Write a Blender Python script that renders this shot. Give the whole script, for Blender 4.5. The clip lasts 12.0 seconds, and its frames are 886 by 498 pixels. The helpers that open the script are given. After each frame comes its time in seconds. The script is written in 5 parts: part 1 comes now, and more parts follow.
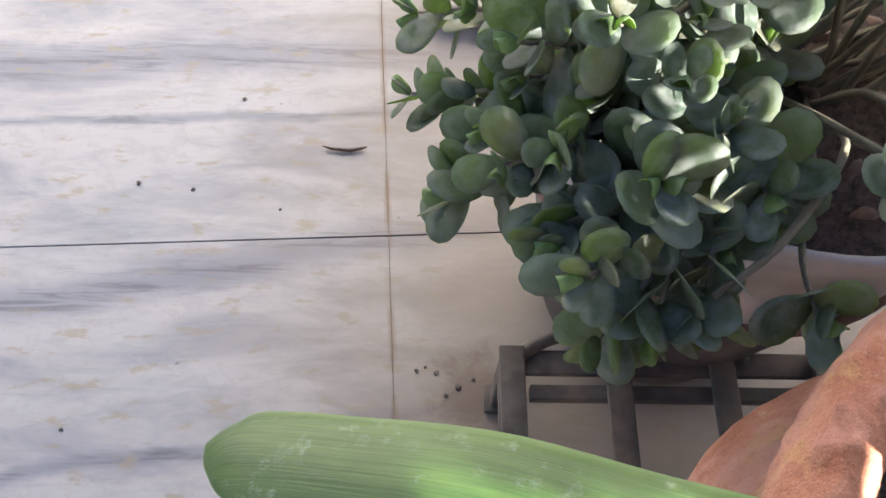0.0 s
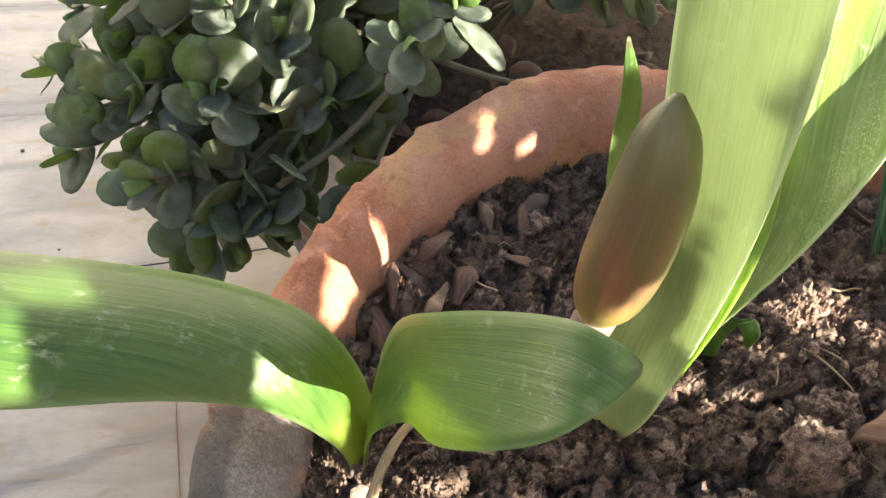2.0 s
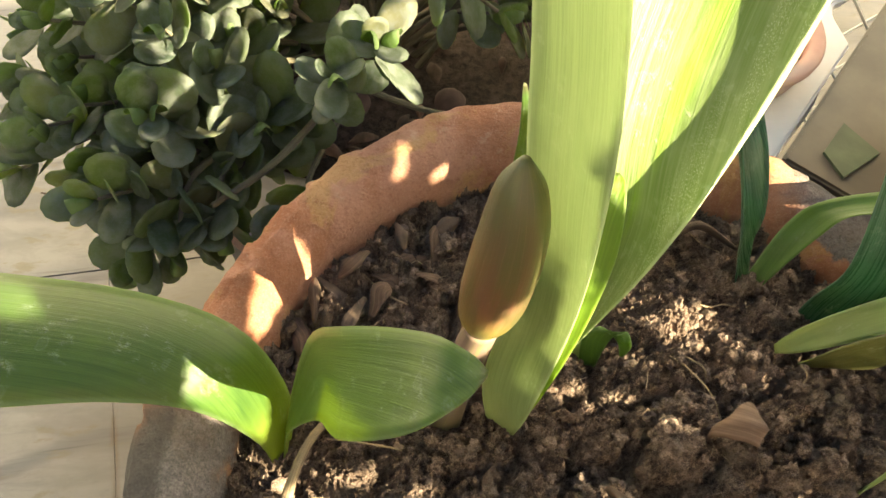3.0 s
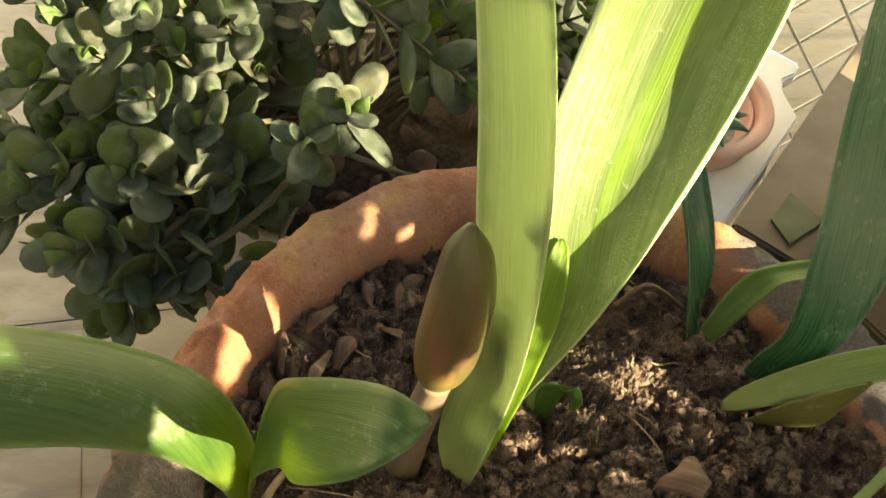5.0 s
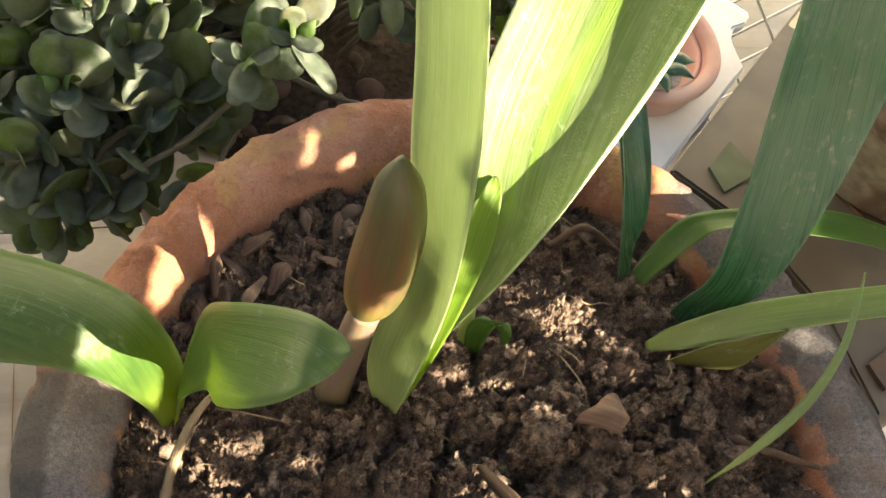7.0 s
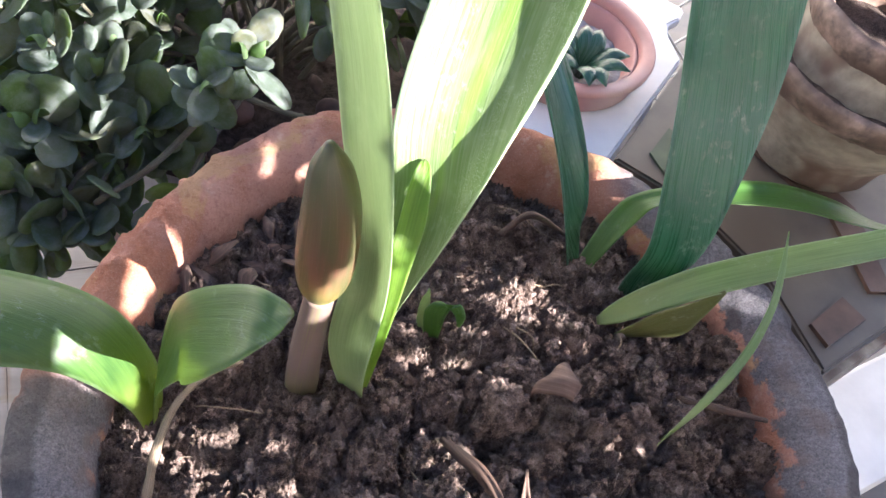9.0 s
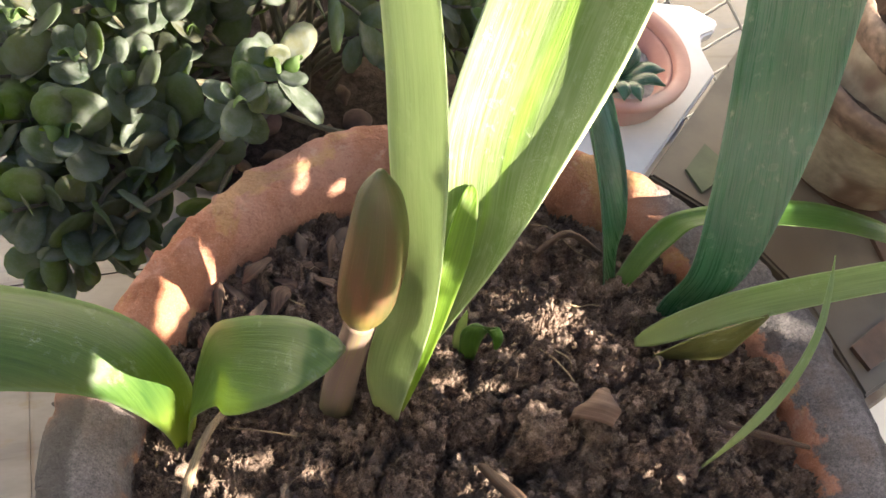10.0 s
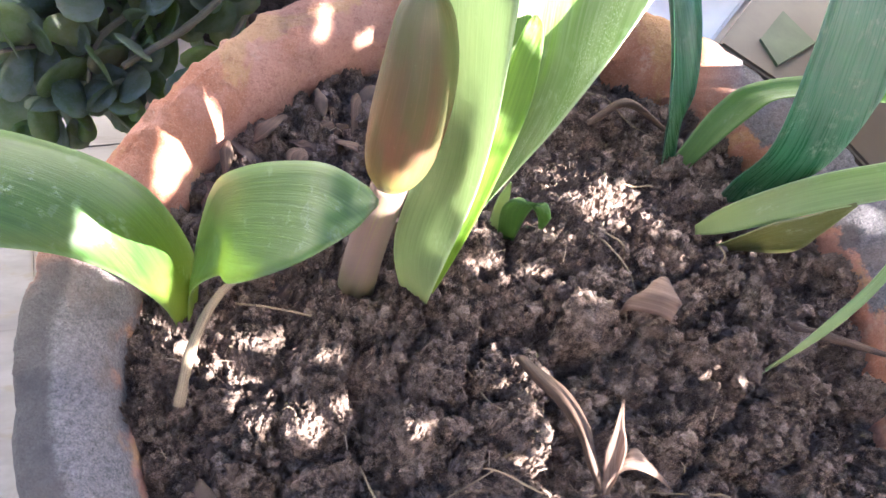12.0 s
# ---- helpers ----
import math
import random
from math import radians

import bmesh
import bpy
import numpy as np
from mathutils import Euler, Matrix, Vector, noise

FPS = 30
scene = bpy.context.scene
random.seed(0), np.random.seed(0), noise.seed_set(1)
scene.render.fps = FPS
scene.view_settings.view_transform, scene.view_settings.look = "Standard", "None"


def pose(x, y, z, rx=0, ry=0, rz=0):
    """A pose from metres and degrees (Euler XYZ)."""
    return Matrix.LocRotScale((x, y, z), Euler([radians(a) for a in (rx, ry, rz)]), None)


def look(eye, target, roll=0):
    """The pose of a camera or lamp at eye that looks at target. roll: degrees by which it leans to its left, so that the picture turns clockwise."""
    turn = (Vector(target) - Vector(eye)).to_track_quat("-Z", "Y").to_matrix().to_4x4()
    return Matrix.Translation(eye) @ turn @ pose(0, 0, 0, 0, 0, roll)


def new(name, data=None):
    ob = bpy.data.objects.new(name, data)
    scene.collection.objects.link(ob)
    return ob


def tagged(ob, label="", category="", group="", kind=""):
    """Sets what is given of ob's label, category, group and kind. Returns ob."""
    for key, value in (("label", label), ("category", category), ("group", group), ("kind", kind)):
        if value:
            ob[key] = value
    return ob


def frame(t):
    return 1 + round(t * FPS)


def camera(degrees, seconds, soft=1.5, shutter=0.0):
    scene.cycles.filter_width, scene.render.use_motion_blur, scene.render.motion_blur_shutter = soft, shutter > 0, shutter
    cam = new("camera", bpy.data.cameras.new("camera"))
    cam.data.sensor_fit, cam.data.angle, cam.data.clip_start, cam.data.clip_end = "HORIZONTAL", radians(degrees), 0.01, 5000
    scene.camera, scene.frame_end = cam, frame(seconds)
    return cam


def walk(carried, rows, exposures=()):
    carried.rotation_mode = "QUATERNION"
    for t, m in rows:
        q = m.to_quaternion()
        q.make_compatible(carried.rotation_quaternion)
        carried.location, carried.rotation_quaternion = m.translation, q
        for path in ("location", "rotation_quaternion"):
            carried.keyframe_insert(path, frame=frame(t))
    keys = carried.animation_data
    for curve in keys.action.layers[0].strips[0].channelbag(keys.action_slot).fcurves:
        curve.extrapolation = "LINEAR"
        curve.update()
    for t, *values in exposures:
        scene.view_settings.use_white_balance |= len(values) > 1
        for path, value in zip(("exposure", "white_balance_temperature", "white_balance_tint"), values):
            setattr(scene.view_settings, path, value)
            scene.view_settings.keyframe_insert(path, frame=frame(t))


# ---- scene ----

# ---------------- camera and its walk ----------------
cam = camera(55.15, 12.0)
PATH = [
    (0, 0.0000, 0.0000, 0.7406, 27.41, -2.50, 0.00),
    (0.5, 0.0106, -0.0941, 0.8383, 28.56, -2.80, -0.41),
    (1, 0.0781, -0.1035, 0.7645, 30.25, -2.49, -3.18),
    (1.5, 0.1126, -0.0957, 0.7463, 32.17, -2.40, -6.21),
    (2, 0.1361, -0.0923, 0.7381, 33.42, -3.60, -8.73),
    (2.5, 0.1403, -0.1048, 0.7636, 33.60, -5.69, -10.04),
    (3, 0.1425, -0.1091, 0.7715, 33.94, -7.02, -10.23),
    (5, 0.1454, -0.1187, 0.7869, 37.64, -8.73, -10.22),
    (5.5, 0.1439, -0.1194, 0.7929, 38.31, -9.16, -10.41),
    (6, 0.1437, -0.1201, 0.7976, 38.48, -9.62, -10.43),
    (6.5, 0.1423, -0.1145, 0.7921, 36.07, -11.23, -9.91),
    (7, 0.1499, -0.1197, 0.7888, 32.97, -13.09, -9.92),
    (7.2, 0.1557, -0.1219, 0.7900, 31.78, -13.37, -10.11),
    (8.8, 0.1610, -0.1480, 0.8021, 35.57, -11.18, -13.78),
    (9, 0.1582, -0.1475, 0.8023, 35.70, -11.00, -13.97),
    (9.5, 0.1537, -0.1418, 0.8032, 35.88, -10.75, -13.72),
    (10, 0.1507, -0.1354, 0.8002, 35.61, -10.60, -13.10),
    (10.5, 0.1517, -0.1324, 0.7928, 34.31, -10.81, -12.45),
    (11, 0.1531, -0.1304, 0.7846, 32.66, -11.03, -11.93),
    (11.5, 0.1546, -0.1261, 0.7710, 30.47, -11.21, -11.36),
    (12, 0.1539, -0.1200, 0.7557, 28.11, -11.06, -10.45),
]
EXPOSURES = [(0.0, 3.32, 6000, 13), (0.5, 3.24, 6300, 9), (1.0, 3.12, 7200, 6), (2.0, 3.32, 6900, 7), (2.6, 3.36, 6900, 6), (3.1, 3.08, 9000, -3), (5.0, 2.64, 9800, -5), (6.6, 2.68, 9700, -5), (7.2, 3.04, 7100, 6), (9.0, 3.15, 5600, 15), (9.5, 3.08, 5800, 14), (10.0, 3.00, 6900, 8), (10.5, 3.02, 6900, 8), (11.0, 3.30, 6200, 12), (12.0, 3.97, 5700, 13)]
walk(cam, [(t, pose(x, y, z, rx, ry, rz)) for t, x, y, z, rx, ry, rz in PATH], EXPOSURES)

# ---------------- world and sun ----------------
SUN = Vector((0.507, -0.604, 0.616)).normalized()
world = bpy.data.worlds.new("sky")
scene.world = world
world.use_nodes = True
wn = world.node_tree.nodes
sky = wn.new("ShaderNodeTexSky")
sky.sky_type = "NISHITA"
sky.sun_disc = False
sky.sun_elevation = math.asin(SUN.z)
sky.sun_rotation = math.atan2(SUN.x, SUN.y)
wn["Background"].inputs["Strength"].default_value = 0.039
world.node_tree.links.new(sky.outputs[0], wn["Background"].inputs[0])
sun = new("sun", bpy.data.lights.new("sun", "SUN"))
sun.data.energy, sun.data.angle, sun.data.color = 5.0, radians(0.45), (1.0, 0.90, 0.74)
sun.matrix_world = look(SUN * 10, (0, 0, 0))


# ---------------- materials ----------------
class Nodes:
    """A small writer of node materials."""

    def __init__(self, name):
        self.m = bpy.data.materials.new(name)
        self.m.use_nodes = True
        self.t = self.m.node_tree
        self.p = self.t.nodes["Principled BSDF"]
        self.out = self.t.nodes["Material Output"]

    def add(self, kind, **kw):
        n = self.t.nodes.new("ShaderNode" + kind)
        for k, v in kw.items():
            n.inputs[k.replace("_", " ")].default_value = v
        return n

    def link(self, a, b):
        self.t.links.new(a, b)

    def coords(self, which="Object", scale=(1, 1, 1), rot=(0, 0, 0)):
        c = self.t.nodes.new("ShaderNodeTexCoord")
        mp = self.t.nodes.new("ShaderNodeMapping")
        mp.inputs["Scale"].default_value = scale
        mp.inputs["Rotation"].default_value = rot
        self.link(c.outputs[which], mp.inputs["Vector"])
        return mp.outputs[0]

    def noise(self, vec, scale, detail=4, rough=0.55, distort=0.0):
        n = self.add("TexNoise", Scale=scale, Detail=detail, Roughness=rough, Distortion=distort)
        self.link(vec, n.inputs["Vector"])
        return n.outputs["Fac"]

    def ramp(self, fac, *stops):
        r = self.t.nodes.new("ShaderNodeValToRGB")
        e = r.color_ramp.elements
        while len(e) < len(stops):
            e.new(0.5)
        for el, (pos, col) in zip(e, stops):
            el.position = pos
            el.color = (*col, 1) if len(col) == 3 else col
        self.link(fac, r.inputs[0])
        return r.outputs[0]

    def mask(self, fac, lo, hi):
        r = self.t.nodes.new("ShaderNodeMapRange")
        r.interpolation_type = "SMOOTHSTEP"
        r.inputs["From Min"].default_value, r.inputs["From Max"].default_value = lo, hi
        self.link(fac, r.inputs["Value"])
        return r.outputs[0]

    def math(self, op, a, b=0.0):
        n = self.t.nodes.new("ShaderNodeMath")
        n.operation = op
        for i, v in enumerate((a, b)):
            if isinstance(v, (int, float)):
                n.inputs[i].default_value = v
            else:
                self.link(v, n.inputs[i])
        return n.outputs[0]

    def mix(self, fac, a, b):
        n = self.t.nodes.new("ShaderNodeMix")
        n.data_type = "RGBA"
        for i, v in ((0, fac), (6, a), (7, b)):
            if isinstance(v, (int, float)):
                n.inputs[i].default_value = v
            elif isinstance(v, tuple):
                n.inputs[i].default_value = (*v, 1)
            else:
                self.link(v, n.inputs[i])
        return n.outputs[2]

    def separate(self, vec):
        n = self.t.nodes.new("ShaderNodeSeparateXYZ")
        self.link(vec, n.inputs[0])
        return n.outputs

    def bump(self, height, dist, strength=1.0):
        b = self.add("Bump", Distance=dist, Strength=strength)
        self.link(height, b.inputs["Height"])
        self.link(b.outputs[0], self.p.inputs["Normal"])
        return b.outputs[0]

    def color(self, c):
        if isinstance(c, tuple):
            self.p.inputs["Base Color"].default_value = (*c, 1)
        else:
            self.link(c, self.p.inputs["Base Color"])

    def rough(self, r):
        if isinstance(r, (int, float)):
            self.p.inputs["Roughness"].default_value = r
        else:
            self.link(r, self.p.inputs["Roughness"])

    def translucent(self, col, amount, normal=None):
        tr = self.t.nodes.new("ShaderNodeBsdfTranslucent")
        if isinstance(col, tuple):
            tr.inputs[0].default_value = (*col, 1)
        else:
            self.link(col, tr.inputs[0])
        mx = self.t.nodes.new("ShaderNodeMixShader")
        mx.inputs[0].default_value = amount
        self.link(self.p.outputs[0], mx.inputs[1])
        self.link(tr.outputs[0], mx.inputs[2])
        self.link(mx.outputs[0], self.out.inputs[0])


def mat_marble(name, base, vein, stain):
    n = Nodes(name)
    geo = n.t.nodes.new("ShaderNodeNewGeometry")
    pos = geo.outputs["Position"]
    x, y, _ = n.separate(pos)

    def spread(sx, sy):
        mp = n.t.nodes.new("ShaderNodeMapping")
        mp.inputs["Scale"].default_value = (sx, sy, 1.0)
        n.link(pos, mp.inputs["Vector"])
        return mp.outputs[0]

    cloud = n.noise(spread(4.0, 14.0), 1.0, 5, 0.62, 0.4)
    fine = n.noise(spread(16.0, 75.0), 1.0, 6, 0.7, 0.5)
    grit = n.noise(spread(90.0, 140.0), 1.0, 5, 0.7)
    blot = n.noise(spread(22.0, 60.0), 1.0, 4, 0.6)
    wander = n.math("MULTIPLY", n.math("SUBTRACT", n.noise(spread(5.0, 2.0), 1.0, 4, 0.6), 0.5), 0.05)
    c = n.mix(n.math("MULTIPLY", n.mask(cloud, 0.42, 0.68), 0.70), base, vein)
    c = n.mix(n.math("MULTIPLY", n.mask(fine, 0.50, 0.72), 0.35), c, vein)
    mottle = n.noise(spread(34.0, 46.0), 1.0, 5, 0.7, 0.6)
    c = n.mix(n.math("MULTIPLY", n.mask(mottle, 0.46, 0.64), 0.55), c, tuple(k * 0.78 for k in base))
    c = n.mix(n.math("MULTIPLY", n.mask(mottle, 0.36, 0.28), 0.30), c, (0.32, 0.318, 0.326))
    # long veins crossing the slabs, each a bundle of thin dark threads
    veins = None
    for at, slope, wide in ((0.632, 0.07, 0.042), (0.398, 0.21, 0.032), (0.545, 0.05, 0.010), (0.215, 0.16, 0.013), (0.80, 0.06, 0.016)):
        d = n.math("SUBTRACT", n.math("SUBTRACT", y, n.math("MULTIPLY", x, slope)), at)
        d = n.math("ABSOLUTE", n.math("ADD", d, wander))
        band = n.math("SUBTRACT", 1.0, n.mask(d, 0.0, wide))
        veins = band if veins is None else n.math("MAXIMUM", veins, band)
    thread = n.mask(n.noise(spread(9.0, 120.0), 1.0, 5, 0.65, 0.8), 0.46, 0.66)
    c = n.mix(n.math("MULTIPLY", veins, 0.72), c, vein)
    c = n.mix(n.math("MULTIPLY", n.math("MULTIPLY", veins, thread), 0.75), c, tuple(k * 0.5 for k in vein))
    # ochre blots; towards the pots yellowing plus painted shade and warm bounce; dark specks
    c = n.mix(n.math("MULTIPLY", n.mask(blot, 0.57, 0.68), 0.6), c, stain)
    stain_and_shade = n.mask(n.math("ADD", x, n.math("MULTIPLY", n.math("SUBTRACT", cloud, 0.5), 0.25)), -0.24, 0.12)
    for way, lo, hi in ((x, 0.75, 1.3), (y, 0.95, 1.5), (n.math("MULTIPLY", y, -1.0), 0.4, 0.9)):
        reach = n.mask(n.math("ADD", way, n.math("MULTIPLY", n.math("SUBTRACT", cloud, 0.5), 0.4)), lo, hi)
        stain_and_shade = n.math("MULTIPLY", stain_and_shade, n.math("SUBTRACT", 1.0, reach))
    c = n.mix(n.math("MULTIPLY", stain_and_shade, 0.74), c, (0.158, 0.126, 0.090))
    # brown grime along one joint, and rust that ran from a foot of the stand
    side = n.math("ADD", n.math("MULTIPLY", n.math("ADD", x, 0.0215), 0.9983), n.math("MULTIPLY", n.math("SUBTRACT", y, 0.398), 0.0576))
    side = n.math("ABSOLUTE", n.math("ADD", side, n.math("MULTIPLY", n.math("SUBTRACT", blot, 0.5), 0.004)))
    grime = n.math("MULTIPLY", n.math("SUBTRACT", 1.0, n.mask(side, 0.0008, 0.0052)), n.mask(n.noise(spread(30.0, 9.0), 1.0, 4, 0.6), 0.36, 0.58))
    c = n.mix(n.math("MULTIPLY", grime, 0.65), c, (0.125, 0.078, 0.042))
    away = n.math("SQRT", n.math("ADD", n.math("POWER", n.math("SUBTRACT", x, 0.062), 2.0), n.math("POWER", n.math("SUBTRACT", y, 0.238), 2.0)))
    rust = n.math("SUBTRACT", 1.0, n.mask(n.math("ADD", away, n.math("MULTIPLY", n.math("SUBTRACT", mottle, 0.5), 0.09)), 0.012, 0.055))
    c = n.mix(n.math("MULTIPLY", rust, 0.7), c, (0.075, 0.048, 0.034))
    c = n.mix(n.math("MULTIPLY", n.mask(grit, 0.56, 0.74), 0.30), c, (0.157, 0.146, 0.139))
    specks = n.noise(spread(60.0, 75.0), 1.0, 2, 0.5)
    c = n.mix(n.math("MULTIPLY", n.mask(specks, 0.755, 0.79), 0.8), c, (0.09, 0.08, 0.09))
    n.color(c)
    n.rough(n.math("ADD", n.math("MULTIPLY", fine, 0.2), 0.42))
    n.bump(grit, 0.0004, 0.4)
    return n.m


def mat_plain(name, col, rough=0.5, var=0.15, scale=40.0, metallic=0.0, bump=0.0006, dirt=None, dirt_at=(0.55, 0.7)):
    n = Nodes(name)
    v = n.coords("Object")
    a = n.noise(v, scale, 5, 0.6)
    b = n.noise(v, scale * 0.22, 3, 0.6)
    dark = tuple(x * (1 - 2 * var) for x in col)
    light = tuple(min(0.9, x * (1 + var)) for x in col)
    c = n.ramp(a, (0.3, dark), (0.7, light))
    if dirt:
        c = n.mix(n.mask(b, *dirt_at), c, dirt)
    n.color(c)
    n.rough(n.math("ADD", n.math("MULTIPLY", b, 0.25), rough - 0.12))
    n.p.inputs["Metallic"].default_value = metallic
    n.bump(a, bump, 0.6)
    return n.m


def mat_terracotta():
    n = Nodes("terracotta_weathered")
    v = n.coords("Object")
    x, y, z = n.separate(v)
    fine = n.noise(v, 160.0, 6, 0.7)
    mid = n.noise(v, 38.0, 5, 0.6)
    big = n.noise(v, 14.0, 4, 0.6)
    clay = n.ramp(mid, (0.3, (0.34, 0.125, 0.068)), (0.48, (0.43, 0.185, 0.115)), (0.66, (0.51, 0.265, 0.190)))
    clay = n.mix(n.math("MULTIPLY", n.mask(big, 0.48, 0.56), 0.80), clay, (0.52, 0.265, 0.205))
    ochre = n.noise(v, 24.0, 4, 0.65, 0.6)
    clay = n.mix(n.math("MULTIPLY", n.mask(ochre, 0.54, 0.63), 0.5), clay, (0.55, 0.355, 0.14))
    clay = n.mix(n.math("MULTIPLY", n.mask(fine, 0.55, 0.70), 0.5), clay, (0.30, 0.125, 0.07))
    grain = n.noise(v, 520.0, 5, 0.75)
    clay = n.mix(n.math("MULTIPLY", n.mask(grain, 0.52, 0.66), 0.40), clay, (0.24, 0.095, 0.055))
    pale = n.noise(v, 75.0, 5, 0.7)
    clay = n.mix(n.math("MULTIPLY", n.mask(pale, 0.58, 0.70), 0.45), clay, (0.62, 0.44, 0.35))
    # grey crust of lime and algae over the front half of the pot
    r = n.math("SQRT", n.math("ADD", n.math("MULTIPLY", x, x), n.math("MULTIPLY", y, y)))
    front = n.mask(n.math("ADD", n.math("MULTIPLY", y, -1.0), n.math("MULTIPLY", mid, 0.035)), -0.034, -0.012)
    right = n.mask(n.math("ADD", x, n.math("MULTIPLY", mid, 0.03)), 0.112, 0.135)
    crust = n.math("MAXIMUM", front, right)
    rn = n.math("ADD", r, n.math("MULTIPLY", mid, -0.020))
    ragged = n.math("SUBTRACT", r, n.math("MULTIPLY", n.math("SUBTRACT", n.noise(v, 55.0, 5, 0.65), 0.5), 0.016))
    inner_right = n.mask(ragged, 0.1432, 0.1448)
    inner_left = n.mask(rn, 0.1300, 0.1335)
    side = n.mask(x, -0.02, 0.02)
    inner = n.math("ADD", n.math("MULTIPLY", inner_right, side), n.math("MULTIPLY", inner_left, n.math("SUBTRACT", 1.0, side)))
    crust = n.math("MULTIPLY", crust, inner)
    crust = n.math("MULTIPLY", crust, n.mask(z, 0.215, 0.235))
    sand = n.noise(v, 1300.0, 4, 0.75)
    grey = n.ramp(grain, (0.34, (0.120, 0.108, 0.122)), (0.5, (0.192, 0.176, 0.198)), (0.68, (0.275, 0.256, 0.282)))
    grey = n.mix(n.math("MULTIPLY", n.mask(sand, 0.50, 0.62), 0.45), grey, (0.34, 0.315, 0.31))
    grey = n.mix(n.math("MULTIPLY", n.mask(sand, 0.48, 0.36), 0.45), grey, (0.085, 0.074, 0.076))
    grey = n.mix(n.math("MULTIPLY", n.mask(mid, 0.50, 0.62), 0.50), grey, (0.190, 0.135, 0.120))
    stained = n.noise(n.coords("Object", (60.0, 60.0, 14.0)), 1.0, 5, 0.65)
    grey = n.mix(n.math("MULTIPLY", n.mask(stained, 0.50, 0.66), 0.45), grey, (0.090, 0.078, 0.086))
    # the outer shoulder has weathered darker and rougher
    worn = n.mask(n.math("ADD", r, n.math("MULTIPLY", n.math("SUBTRACT", mid, 0.5), 0.012)), 0.1590, 0.1625)
    grey = n.mix(n.math("MULTIPLY", worn, 0.75), grey, (0.070, 0.064, 0.068))
    clay = n.mix(n.math("MULTIPLY", n.mask(sand, 0.52, 0.64), 0.30), clay, (0.66, 0.42, 0.32))
    n.color(n.mix(crust, clay, grey))
    n.rough(0.9)
    h = n.math("ADD", n.math("ADD", n.math("MULTIPLY", fine, 0.7), n.math("MULTIPLY", mid, 1.0)), n.math("ADD", n.math("MULTIPLY", grain, 0.40), n.math("MULTIPLY", sand, 0.16)))
    n.bump(h, 0.0048, 1.0)
    return n.m


def mat_soil(name="potting_soil", k=1.0, loose=False):
    n = Nodes(name)
    v = n.coords("Object")
    fine = n.noise(v, 700.0, 6, 0.75)
    mid = n.noise(v, 170.0, 6, 0.7)
    big = n.noise(v, 28.0, 4, 0.6)
    hair = n.noise(v, 1500.0, 3, 0.7)
    c = n.ramp(mid, (0.37, (0.054, 0.036, 0.029)), (0.5, (0.222, 0.152, 0.126)), (0.59, (0.35, 0.258, 0.222)))
    c = n.mix(n.math("MULTIPLY", n.mask(fine, 0.52, 0.64), 0.5), c, (0.37, 0.285, 0.255))
    c = n.mix(n.math("MULTIPLY", n.mask(big, 0.45, 0.68), 0.40), c, (0.085, 0.058, 0.045))
    dry = n.noise(v, 62.0, 5, 0.7)
    c = n.mix(n.math("MULTIPLY", n.mask(dry, 0.56, 0.68), 0.5), c, (0.42, 0.34, 0.295))
    c = n.mix(n.math("MULTIPLY", n.mask(hair, 0.50, 0.60), 0.55), c, (0.050, 0.037, 0.032))
    dust = n.noise(v, 2300.0, 2, 0.6)
    c = n.mix(n.math("MULTIPLY", n.mask(dust, 0.54, 0.64), 0.60), c, (0.36, 0.285, 0.262))
    if loose:
        geo = n.t.nodes.new("ShaderNodeNewGeometry")
        r = geo.outputs["Random Per Island"]
        c = n.mix(n.math("MULTIPLY", n.mask(r, 0.6, 1.0), 0.35), c, (0.36, 0.275, 0.22))
        c = n.mix(n.math("MULTIPLY", n.mask(n.math("SUBTRACT", 1.0, r), 0.6, 1.0), 0.7), c, (0.10, 0.066, 0.048))
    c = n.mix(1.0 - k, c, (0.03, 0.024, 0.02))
    n.color(c)
    n.rough(0.95)
    n.p.inputs["Specular IOR Level"].default_value = 0.2
    n.bump(n.math("ADD", n.math("ADD", n.math("MULTIPLY", fine, 0.7), mid), n.math("MULTIPLY", hair, 0.35)), 0.0030, 1.0)
    return n.m


